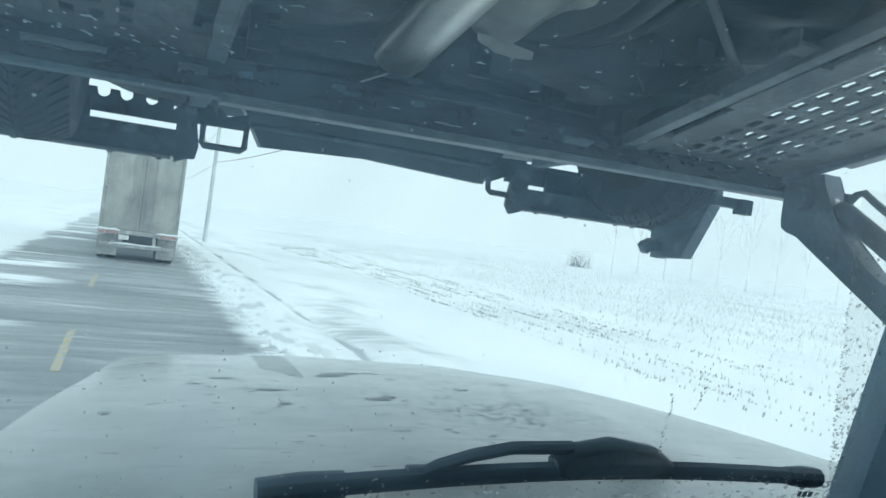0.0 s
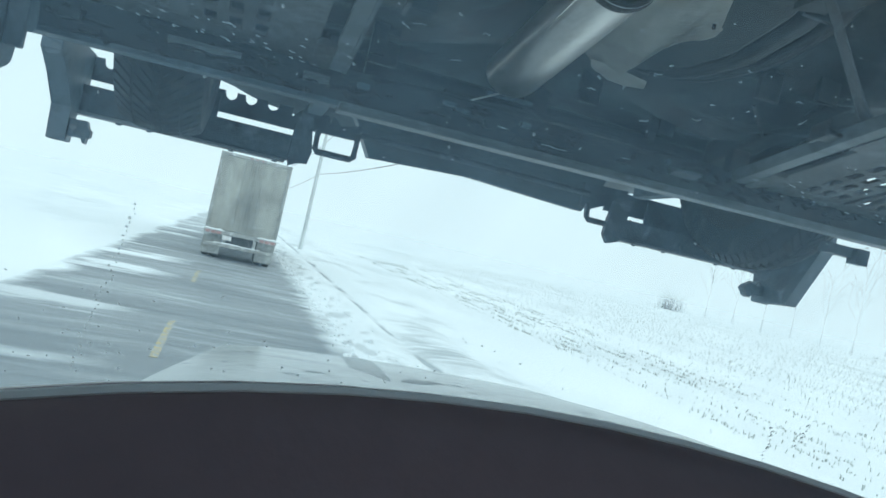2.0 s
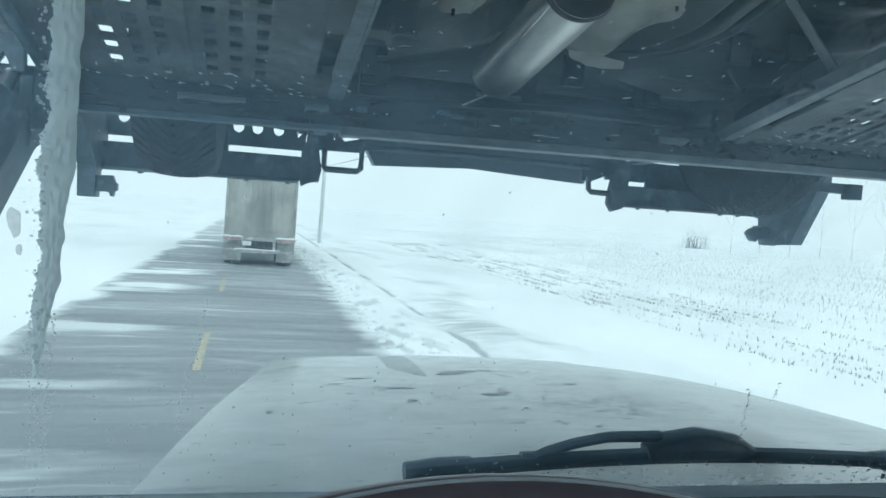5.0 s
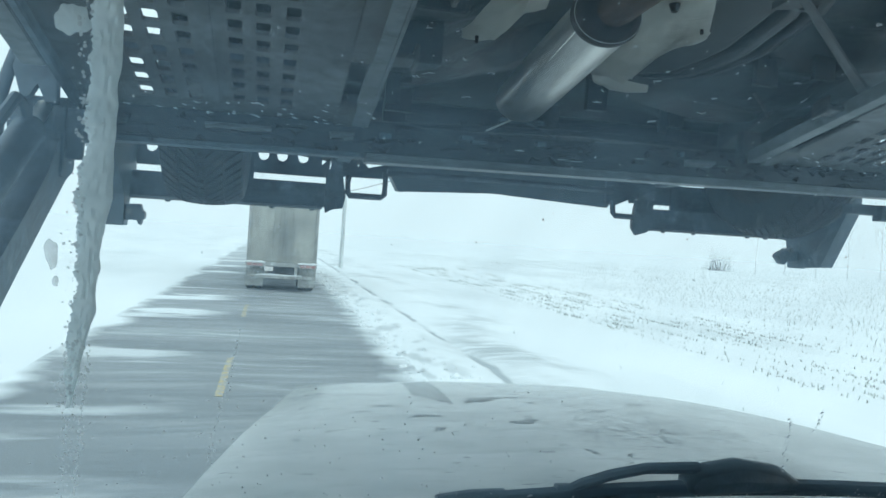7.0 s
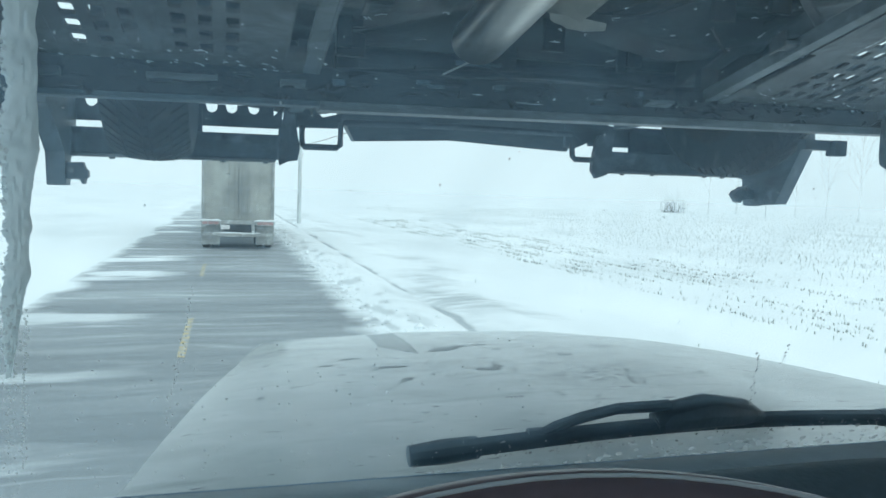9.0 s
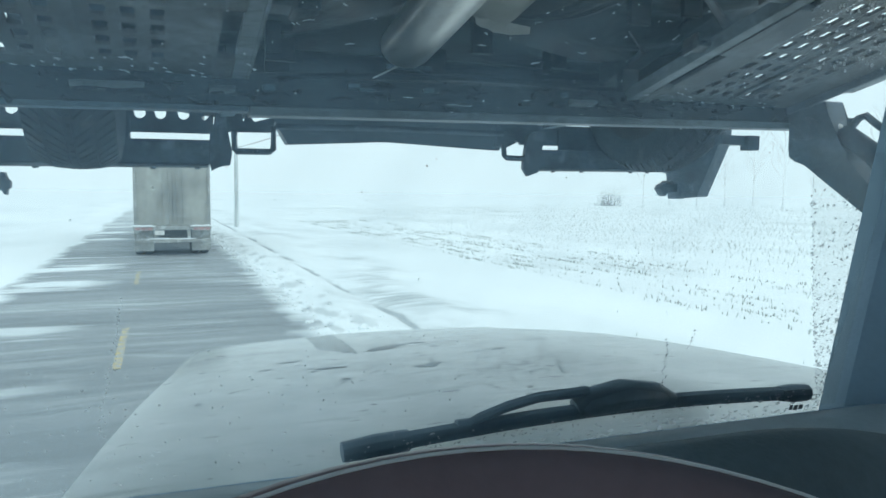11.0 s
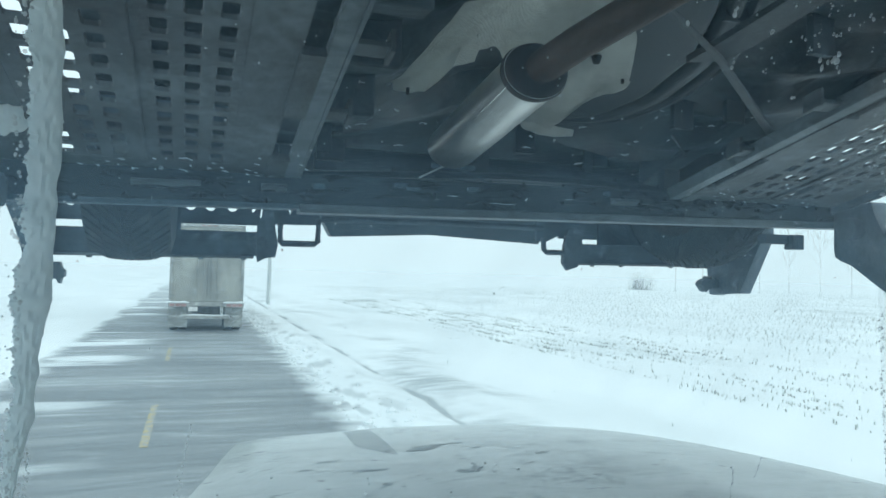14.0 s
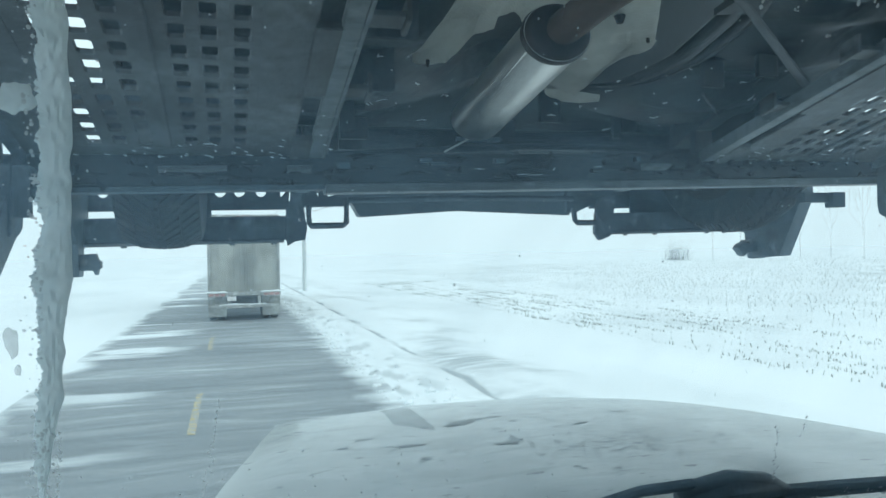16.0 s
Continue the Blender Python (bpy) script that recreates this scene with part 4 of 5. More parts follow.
    # plain surfaces that close the cab behind the camera
    for name, a in (("cab_wall_back", (-1.1, 1.1, -1.25, -1.2, 1.0, 2.95)), ("floor", (-1.15, 1.15, -1.25, 0.62, 0.95, 1.0)),
                    ("ceiling", (-1.15, 1.15, -1.25, 0.40, 2.86, 2.89))):
        solo(name, boxed(*a, bevel=0.004), M_TRIM, "dark trim panel of the truck cab", "cab panel", "structure")
    # side walls with open window holes that let the daylight in
    for name, x in (("cab_wall_left", -1.125), ("cab_wall_right", 1.125)):
        bm = bmesh.new()
        for a in ((-1.25, 0.62, 1.0, 2.02), (-1.25, 0.62, 2.66, 2.95), (-1.25, -0.62, 2.02, 2.66), (0.36, 0.62, 2.02, 2.66)):
            box(bm, x - 0.025, x + 0.025, a[0], a[1], a[2], a[3])
        solo(name, bm, M_TRIM, "dark trimmed cab side with a door window hole", "cab panel", "structure")
    solo("firewall", boxed(-1.1, 1.1, 0.60, 0.63, 1.0, 2.09, bevel=0.004), M_HOOD, "grey cowl panel below the windscreen", "cowl", "structure")


build_cab()


def build_steering_wheel():
    R, r, tilt = 0.225, 0.016, radians(30)
    top = Vector((-0.57, 0.200, 2.301))
    u, v = Vector((1, 0, 0)), Vector((0, math.cos(tilt), math.sin(tilt)))
    w = u.cross(v)
    c = top - v * R
    t = thing("steering_wheel", "dark red-brown leather truck steering wheel", "steering wheel", tuple(c))
    bm = bmesh.new()
    N, K = 96, 18
    rings = []
    for i in range(N):
        a = i * math.tau / N
        e = u * math.cos(a) + v * math.sin(a)
        rings.append([bm.verts.new(c + e * (R + r * math.cos(k * math.tau / K)) + w * (r * 1.1 * math.sin(k * math.tau / K))) for k in range(K)])
    for i in range(N):
        A, B = rings[i], rings[(i + 1) % N]
        for k in range(K):
            bm.faces.new((A[k], A[(k + 1) % K], B[(k + 1) % K], B[k]))
    part("rim", bm, M_WHEEL, t, smooth=True)
    # the rim's highlight, put in as a thin pale line
    bm = bmesh.new()
    pts = []
    for i in range(N + 1):
        a = i * math.tau / N
        pts.append(c + (u * math.cos(a) + v * math.sin(a)) * (R + r * 0.35) + w * (r * 1.03))
    tube(bm, pts, 0.0008, 6, caps=False)
    part("thin_line", bm, M_WHITEREF, t, "pale line round the rim, a painted highlight")
    part("hub", tubed([c - w * 0.06, c - w * 0.02], [0.09, 0.075], 28), M_DASH, t, smooth=True)
    part("column", tubed([c - w * 0.05, c - w * 0.30, (c.x, 0.36, 1.95)], [0.045, 0.05, 0.05], 16), M_DASH, t, smooth=True)
    for a in (radians(-15), radians(195), radians(270)):
        e = u * math.cos(a) + v * math.sin(a)
        part("spoke", tubed([c + e * 0.06 - w * 0.035, c + e * 0.15 - w * 0.02, c + e * (R - 0.004)], [0.024, 0.018, 0.014], 10, 0.5), M_DASH, t)


build_steering_wheel()


def build_wiper():
    t = thing("windscreen_wiper", "black windscreen wiper lying low across the glass", "wiper", ws(-0.2, 2.19))
    lo, hi = (-0.494, 2.169), (0.068, 2.166)

    def at(f, up=0.0, off=0.012):
        x = lo[0] + (hi[0] - lo[0]) * f
        z = lo[1] + 0.020 * math.sin(f * math.pi) * 0.6 + (hi[1] - lo[1]) * f
        return ws(x, z + up, off)

    blade = bmesh.new()
    pts = [at(k / 24) for k in range(25)]
    tube(blade, pts, [0.0075] + [0.0085] * 23 + [0.008], 8, 1.0)
    part("blade", blade, M_WIPER, t, smooth=True)
    for f0, f1 in ((-0.012, 0.10), (0.93, 1.012)):
        part("end_cap", tubed([at(f0), at((f0 + f1) / 2), at(f1)], [0.009, 0.011, 0.010], 10), M_WIPER, t)
    hub = bmesh.new()
    tube(hub, [at(0.42, 0.005), at(0.44, 0.009), at(0.52, 0.013), at(0.60, 0.010), at(0.645, 0.004)], [0.010, 0.016, 0.019, 0.015, 0.006], 10, 0.9)
    part("yoke", hub, M_WIPER, t, smooth=True)
    arch = bmesh.new()
    tube(arch, [at(0.195, 0.003), at(0.23, 0.011), at(0.28, 0.018), at(0.34, 0.023), at(0.44, 0.022)], [0.0035, 0.005, 0.0055, 0.0055, 0.006], 8)
    part("bridge", arch, M_WIPER, t, smooth=True)
    part("clip", boxed(*[c for p in zip(at(0.185, -0.004, 0.006), at(0.215, 0.010, 0.020)) for c in (min(p), max(p))]), M_WIPER, t)
    arm = tubed([at(0.21, 0.002, 0.014), at(0.12, 0.0, 0.018), at(0.02, -0.002, 0.022)], [0.0045, 0.006, 0.006], 8)
    part("arm", arm, M_WIPER, t)


build_wiper()


def build_slush():
    """A ridge of frozen slush at the end of the wiper's sweep."""
    rng = random.Random(11)
    bm = bmesh.new()
    N, K = 330, 13
    rings = []
    for i in range(N):
        f = i / (N - 1)
        z = 2.66 - 0.40 * f
        x = -0.7640 - 0.030 * f * f + 0.0022 * noise.noise(Vector((f * 7, 3, 1)))
        w = 0.0096 * (0.62 + 0.38 * min(1, f / 0.25)) * (1 + 0.38 * noise.noise(Vector((f * 9, 0, 1))) + 0.2 * noise.noise(Vector((f * 24, 6, 1))))
        if f > 0.66:
            w *= max(0.05, (1 - f) / 0.34) ** 0.55 * (1 + 0.12 * noise.noise(Vector((f * 40, 4, 2))))
        ring = []
        for k in range(K):
            s = -1 + 2 * k / (K - 1)
            rough = 1 + ((0.55 + 0.5 * max(0.0, f - 0.6)) if s < -0.4 else 0.07) * (noise.noise(Vector((f * 26, s * 1.2, 5))) + 0.45 * noise.noise(Vector((f * 120, s * 2, 6))) + 0.3 * noise.noise(Vector((f * 300, s * 2, 7))))
            h = 0.006 * (1 - s * s) ** 0.6 * (1 + 0.5 * noise.noise(Vector((f * 50, s * 3, 8))))
            p = ws(x + s * w * rough, z, 0.002 + h)
            ring.append(bm.verts.new(p))
        rings.append(ring)
    for a, b in zip(rings, rings[1:]):
        for k in range(K - 1):
            bm.faces.new((a[k], a[k + 1], b[k + 1], b[k]))
    solo("slush_ridge", bm, M_ICE, "ridge of frozen slush stuck on the windscreen glass", "ice", smooth=True)

    def blob(cx, cz, rx, rz, material, name, label, cat, n=36, lift=0.004):
        b2 = bmesh.new()
        c = b2.verts.new(ws(cx, cz, lift))
        r1, r2 = [], []
        for j in range(n):
            a = j * math.tau / n
            f = 1 + 0.35 * noise.noise(Vector((math.cos(a) * 1.7 + cx * 90, math.sin(a) * 1.7, cz * 40)))
            r1.append(b2.verts.new(ws(cx + 0.6 * rx * f * math.cos(a), cz + 0.6 * rz * f * math.sin(a), lift * 0.9)))
            r2.append(b2.verts.new(ws(cx + rx * f * math.cos(a), cz + rz * f * math.sin(a), 0.0012)))
        for j in range(n):
            k = (j + 1) % n
            b2.faces.new((c, r1[j], r1[k]))
            b2.faces.new((r1[j], r2[j], r2[k], r1[k]))
        return solo(name, b2, material, label, cat, smooth=True)

    blob(-0.787, 2.525, 0.010, 0.010, M_ICE, "slush_lump", "lump of frozen slush stuck on the glass", "ice")
    blob(-0.802, 2.375, 0.0045, 0.010, M_DIRT, "slush_lump", "grey slush fleck stuck on the glass", "ice")
    blob(-0.800, 2.356, 0.002, 0.004, M_DIRT, "slush_lump", "grey slush fleck stuck on the glass", "ice")

    def wipe_edge(z):
        """Where the wiper's sweep ends towards the centre post."""
        return 0.058 - 0.44 * (z - 2.21) + 0.10 * (z - 2.21) ** 2

    # the strip past the wiper's reach keeps its film of road spray
    b2 = bmesh.new()
    rows = []
    for i in range(30):
        z = 2.15 + 0.30 * i / 29
        a, c = wipe_edge(z) + 0.0015 * noise.noise(Vector((z * 90, 0, 0))), 0.116 - 0.13 * (z - 2.15)
        rows.append([b2.verts.new(ws(a + (c - a) * k / 4, z, 0.0006)) for k in range(5)])
    for ra, rb in zip(rows, rows[1:]):
        for k in range(4):
            b2.faces.new((ra[k], ra[k + 1], rb[k + 1], rb[k]))
    solo("spray_film", b2, M_SPRAY, "thin film of road spray past the wiper's reach", "film", "stuff")

    # beads of melt water and dried spray, too many to count
    def specks(name, spots, material, label, dome=0.003):
        b2 = bmesh.new()
        for cx, cz, rx, rz in spots:
            c = b2.verts.new(ws(cx, cz, dome))
            ring = [b2.verts.new(ws(cx + rx * rng.uniform(0.7, 1.2) * math.cos(j * math.tau / 8), cz + rz * rng.uniform(0.7, 1.2) * math.sin(j * math.tau / 8), 0.0012)) for j in range(8)]
            for j in range(8):
                b2.faces.new((c, ring[(j + 1) % 8], ring[j]))
        solo(name, b2, material, label, "specks", "stuff")

    beads, runs = [], []
    for x0, x1, za, zb, n, wide, to in ((-0.168, -0.160, 2.255, 2.198, 17, 0.0013, runs), (-0.134, -0.138, 2.262, 2.243, 6, 0.0013, runs),
                                        (-0.676, -0.694, 2.325, 2.215, 40, 0.0007, beads), (-0.779, -0.790, 2.31, 2.19, 60, 0.0009, beads)):
        for k in range(n):
            f = k / (n - 1)
            to.append((x0 + (x1 - x0) * f + rng.gauss(0, 0.0013), za + (zb - za) * f, wide * rng.uniform(0.6, 1.6), wide * rng.uniform(0.7, 1.6)))
    for _ in range(130):
        beads.append((rng.uniform(-0.45, 0.06), 2.165 + abs(rng.gauss(0, 0.006)), rng.uniform(0.0006, 0.002), rng.uniform(0.0006, 0.0014)))
    for _ in range(150):
        beads.append((rng.uniform(-0.82, -0.40), 2.17 + 0.11 * rng.random() ** 1.4, rng.uniform(0.0005, 0.0012), rng.uniform(0.0005, 0.0011)))
    # small frozen beads thrown to the ragged side of the ridge
    for _ in range(420):
        f2 = rng.random()
        clump = 0.5 + 0.5 * noise.noise(Vector((f2 * 14, 7, 2)))
        if rng.random() > clump:
            continue
        x = -0.766 - 0.024 * f2 * f2 - 0.0065 - abs(rng.gauss(0, 0.0045))
        s = rng.uniform(0.0004, 0.0015)
        beads.append((x, 2.66 - 0.40 * f2, s, s * rng.uniform(0.7, 1.3)))
    specks("water_beads", runs, M_WATER, "two runs of clear melt water beads on the glass", 0.0018)
    specks("melt_drops", beads, M_DROP, "beads of melt water running down the windscreen", 0.0015)
    crumbs = []
    for _ in range(110):
        f2 = rng.random()
        s = rng.uniform(0.0004, 0.0016) * (1 - 0.4 * f2)
        crumbs.append((-0.789 - 0.010 * f2 + rng.gauss(0, 0.0028), 2.315 - 0.15 * f2, s, s * rng.uniform(0.8, 1.8)))
    for _ in range(260):
        s = rng.uniform(0.0008, 0.0028)
        crumbs.append((rng.uniform(-0.50, 0.09), 2.146 + abs(rng.gauss(0, 0.008)), s * rng.uniform(0.8, 2.2), s * rng.uniform(0.4, 0.9)))
    specks("slush_crumbs", crumbs, M_DROP, "crumbs of clear ice below the ridge", 0.0015)
    dirt = []
    for _ in range(330):
        z = rng.uniform(2.16, 2.41)
        lo = wipe_edge(z)
        hi = 0.094 - 0.13 * (z - 2.15)
        x = lo + abs(rng.gauss(0, 0.004)) if rng.random() < 0.22 else rng.uniform(lo, hi)
        s = 0.0005 + 0.0018 * rng.random() ** 2
        dirt.append((x, z, s * rng.uniform(0.7, 1.3), s * rng.uniform(0.7, 1.3)))
    for _ in range(14):
        dirt.append((rng.uniform(-0.85, 0.05), rng.uniform(2.2, 2.8), rng.uniform(0.0003, 0.0008), rng.uniform(0.0003, 0.0008)))
    specks("dried_spray", dirt, M_DIRT, "dried road spray beside the post")
    flakes = []
    for _ in range(200):
        flakes.append((rng.uniform(-0.85, 0.08), rng.uniform(2.38, 2.8), rng.uniform(0.0004, 0.0012), rng.uniform(0.0004, 0.0012)))
    for _ in range(330):
        z = rng.uniform(2.525, 2.74)
        s = rng.uniform(0.0006, 0.0019)
        flakes.append((0.085 - 0.13 * (z - 2.15) - 0.12 * rng.random() ** 1.4, z, s, s * rng.uniform(0.7, 1.4)))
    for _ in range(78):
        cx, cz = rng.gauss(-0.19, 0.08), rng.gauss(2.668, 0.03)
        s = abs(rng.gauss(0.0012, 0.0008)) + 0.0003
        for _k in range(rng.choice((1, 1, 2, 4))):
            flakes.append((cx + rng.gauss(0, s), cz + rng.gauss(0, s), s * rng.uniform(0.5, 1.1), s * rng.uniform(0.5, 1.1)))
    specks("stuck_snowflakes", flakes, M_DROP, "snowflakes stuck on the windscreen")


build_slush()


# ---- the head rack over the hood ----
PERF_X = (0.644, 0.690, 0.734, 0.816, 0.860, 0.905)
PITCH = 0.0545


def perforated(bm, sx, x0, x1, cols, y0, rows):
    """A ramp panel with rows of round-cornered holes whose rims stand up."""
    cuts = [x0] + [(a + b) / 2 for a, b in zip(cols, cols[1:])] + [x1]
    for ci, cx in enumerate(cols):
        a, b = cuts[ci], cuts[ci + 1]
        for r in range(rows):
            ya, yb = y0 + r * PITCH, y0 + (r + 1) * PITCH
            cy = (ya + yb) / 2
            outer = [(b, cy), (b, yb), (cx + 0.006, yb), (cx - 0.006, yb), (a, yb), (a, cy), (a, ya), (cx - 0.006, ya), (cx + 0.006, ya), (b, ya)]
            p, q, e = 0.0125, 0.0185, 0.0035
            inner = [(cx + p, cy), (cx + p, cy + q - e), (cx + p - e, cy + q), (cx - p + e, cy + q), (cx - p, cy + q - e), (cx - p, cy),
                     (cx - p, cy - q + e), (cx - p + e, cy - q), (cx + p - e, cy - q), (cx + p, cy - q + e)]
            O = [bm.verts.new((sx * p, q, deck(q))) for p, q in outer]
            I = [bm.verts.new((sx * p, q, deck(q))) for p, q in inner]
            U = [bm.verts.new((sx * (cx + (p - cx) * 0.9), cy + (q - cy) * 0.9, deck(q, 0.0070))) for p, q in inner]
            for j in range(10):
                k = (j + 1) % 10
                bm.faces.new((O[j], O[k], I[k], I[j]))
                bm.faces.new((I[j], I[k], U[k], U[j]))


def slab(sx, x0, x1, y0, y1, h0, h1, bevel=0.002):
    """A flat bar that follows the slope of the ramps."""
    bm = bmesh.new()
    vs = []
    for x in (sx * x0, sx * x1):
        for y in (y0, y1):
            for h in (h0, h1):
                vs.append(bm.verts.new((x, y, deck(y, h))))
    for q in ((0, 1, 3, 2), (4, 6, 7, 5), (0, 4, 5, 1), (2, 3, 7, 6), (0, 2, 6, 4), (1, 5, 7, 3)):
        bm.faces.new([vs[i] for i in q])
    if bevel:
        bmesh.ops.bevel(bm, geom=bm.edges[:], offset=bevel, segments=2, affect="EDGES")
    return bm


def build_ramp(sx):
    t = thing("loading_ramp", "grey perforated steel loading ramp of the head rack, carrying the car", "ramp", (sx * 0.75, 0.6, deck(0.6)), "loading ramps")
    rows = 42
    y0 = 1.455 - rows * PITCH
    bm = bmesh.new()
    perforated(bm, sx, 0.618, 0.775, PERF_X[:3], y0, rows)
    part("perforated_panel", lean(bm), M_RAMP, t)
    bm = bmesh.new()
    perforated(bm, sx, 0.777, 0.945, PERF_X[3:], y0, rows)
    part("perforated_panel", lean(bm), M_RAMP, t)
    for y, w in ((0.98, 0.060), (1.20, 0.045)):
        part("tie_lug", lean(slab(sx, 0.470 - w, 0.472, y, y + 0.034, 0.004, 0.012, 0.001)), M_RAMP, t)
        part("tie_lug", lean(slab(sx, 0.470 - w, 0.470 - w + 0.008, y - 0.004, y + 0.038, -0.004, 0.030, 0.001)), M_RAMP, t)
    part("centre_seam", lean(slab(sx, 0.769, 0.783, y0, 1.455, -0.006, 0.003, 0.002)), M_RAMP, t)
    part("inner_flange", lean(slab(sx, 0.476, 0.507, y0, 1.50, -0.004, 0.012)), M_BEAM, t)
    part("inner_lip", lean(slab(sx, 0.470, 0.477, y0, 1.50, -0.006, 0.024, 0.001)), M_BEAM, t)
    part("inner_strip", lean(slab(sx, 0.540, 0.619, y0, 1.50, 0.0, 0.010)), M_RAMP, t)
    for a, b in ((-0.3, -0.05), (0.32, 0.62), (1.005, 1.215), (1.40, 1.50)):
        part("slot_plate", lean(slab(sx, 0.505, 0.544, a, b, -0.007, 0.006)), M_RAMP, t)
    part("outer_curb", lean(slab(sx, 0.944, 1.035, y0, 1.50, 0.0, 0.012)), M_RAMP, t)
    part("edge_bar", lean(slab(sx, 1.052, 1.092, y0, 1.34, -0.014, 0.0)), M_BEAM, t)
    part("curb_lip", lean(slab(sx, 1.032, 1.046, y0, 1.62, -0.02, 0.075)), M_RACK, t)
    part("end_plate", lean(slab(sx, 0.56, 0.95, 1.455, 1.505, 0.0, 0.012)), M_RAMP, t)
    part("stop_tab", lean(slab(sx, 0.800, 0.822, 1.345, 1.41, -0.012, 0.0, 0.003)), M_RAMP, t)
    for k, y in enumerate((0.35, 0.85, 1.30)):
        part("rib", lean(slab(sx, 0.62, 0.945, y, y + 0.02, 0.014, 0.045, 0.001)), M_RACK, t)


for s in (-1, 1):
    build_ramp(s)


def build_front_frame():
    t = thing("rack_frame", "dark steel rack frame with hooks and wheel pockets", "rack", (0, 1.6, 2.45))
    # cross beam at the end of the ramps
    part("cross_beam", lean(lean(boxed(-1.10, 1.13, 1.500, 1.535, 2.5745, 2.640, bevel=0.003))), M_UNDER, t)
    for x, w in ((-0.985, 0.05), (-0.49, 0.05), (0.49, 0.05), (0.98, 0.05)):
        part("upright", lean(lean(boxed(x - w / 2, x + w / 2, 1.505, 1.53, 2.612, 2.70, bevel=0.002))), M_UNDER, t)
    # hoses and wiring tucked above the beam
    rng = random.Random(23)
    for k in range(4):
        z = 2.618 + 0.012 * k
        pts = [(x, 1.55 + 0.02 * rng.random() + 0.01 * k, z + rng.gauss(0, 0.006)) for x in (-1.0, -0.7, -0.45, -0.2, 0.05, 0.3, 0.55, 0.8, 1.0)]
        part("hose", lean(lean(tubed(pts, rng.uniform(0.004, 0.009), 7))), M_UNDER, t, smooth=True)
    part("beam_flange", lean(lean(boxed(-0.47, 1.15, 1.490, 1.545, 2.5555, 2.574, bevel=0.002))), M_BEAM, t)
    part("beam_flange", lean(lean(boxed(-1.10, -0.472, 1.492, 1.540, 2.5635, 2.574, bevel=0.002))), M_RACK, t)
    grime = bmesh.new()
    for _ in range(90):
        x = rng.uniform(-1.05, 1.05)
        z = rng.uniform(2.578, 2.636)
        n = rng.uniform(0.01, 0.09)
        pts = [(x + n * k / 4, 1.496 + rng.gauss(0, 0.003), z + rng.gauss(0, 0.004)) for k in range(5)]
        tube(grime, pts, [0.001] + [rng.uniform(0.002, 0.008) for _k in range(3)] + [0.001], 6)
    part("grime_crust", lean(lean(grime)), M_GRIME, t, "dark crust of frozen road grime", smooth=True)["kind"] = "stuff"
    for _ in range(22):
        x, z = rng.uniform(-1.0, 1.0), rng.uniform(2.58, 2.62)
        w, h = rng.uniform(0.008, 0.04), rng.uniform(0.006, 0.018)
        part("clip", lean(lean(boxed(x, x + w, 1.484, 1.501, z, z + h, bevel=0.0015))), rng.choice((M_UNDER, M_TANK, M_RACK)), t)
    for x, w in ((-0.80, 0.13), (-0.55, 0.05), (0.30, 0.07)):
        part("ledge", lean(lean(prismed([(1.470, 2.606), (1.500, 2.598), (1.500, 2.616), (1.474, 2.612)], 0, x, x + w, 0.001))), M_BEAM, t)
    for sx in (-1, 1):
        # lower bar in front of the wheel
        x0, x1 = sorted((sx * (0.505 if sx < 0 else 0.450), sx * 1.035))
        part("pocket_bar", lean(boxed(x0, x1, 1.965, 2.005, 2.470, 2.536 if sx < 0 else 2.531, bevel=0.004)), M_RACK, t)
        part("bar_flange", lean(boxed(x0 + 0.01, x1 - 0.02, 1.950, 2.012, 2.463, 2.4695, bevel=0.001)), M_BEAM, t)
        # upper bar with a scalloped edge
        lo = 2.557 if sx < 0 else 2.549
        pts = [(x0, lo), (x1, lo), (x1, 2.615)]
        for cx in reversed(sorted(sx * c for c in (0.516, 0.582, 0.640, 0.691, 0.94, 0.985))) if sx < 0 else ():
            if abs(abs(cx) - 0.516) < 0.01:
                pts += [(cx + 0.012, 2.615), (cx + 0.012, 2.591), (cx - 0.012, 2.591), (cx - 0.012, 2.615)]
            else:
                pts += [(cx + 0.0150, 2.615), (cx + 0.0150, 2.603), (cx + 0.010, 2.597), (cx + 0.003, 2.593), (cx - 0.004, 2.594), (cx - 0.011, 2.599), (cx - 0.0150, 2.615)]
        pts.append((x0, 2.615))
        part("scalloped_plate", lean(prismed(pts, 1, 2.025, 2.034)), M_RACK, t)
        a, b = ((-0.83, -0.7135) if sx < 0 else (0.590, 0.80))
        part("slot_cover", lean(boxed(a, b, 2.012, 2.020, 2.5325, 2.60, bevel=0.002)), M_RACK, t)
        # inner side plate with a pointed foot, and the arm that ties it back to the beam
        if sx < 0:
            foot = [(-0.507, 2.615), (-0.482, 2.615), (-0.478, 2.566), (-0.466, 2.50), (-0.472, 2.467), (-0.497, 2.466), (-0.518, 2.452), (-0.523, 2.476), (-0.521, 2.560), (-0.508, 2.575)]
            link = [(-0.485, 2.557), (-0.352, 2.559), (-0.352, 2.600), (-0.404, 2.586), (-0.424, 2.605), (-0.429, 2.605), (-0.432, 2.583), (-0.440, 2.605), (-0.485, 2.605)]
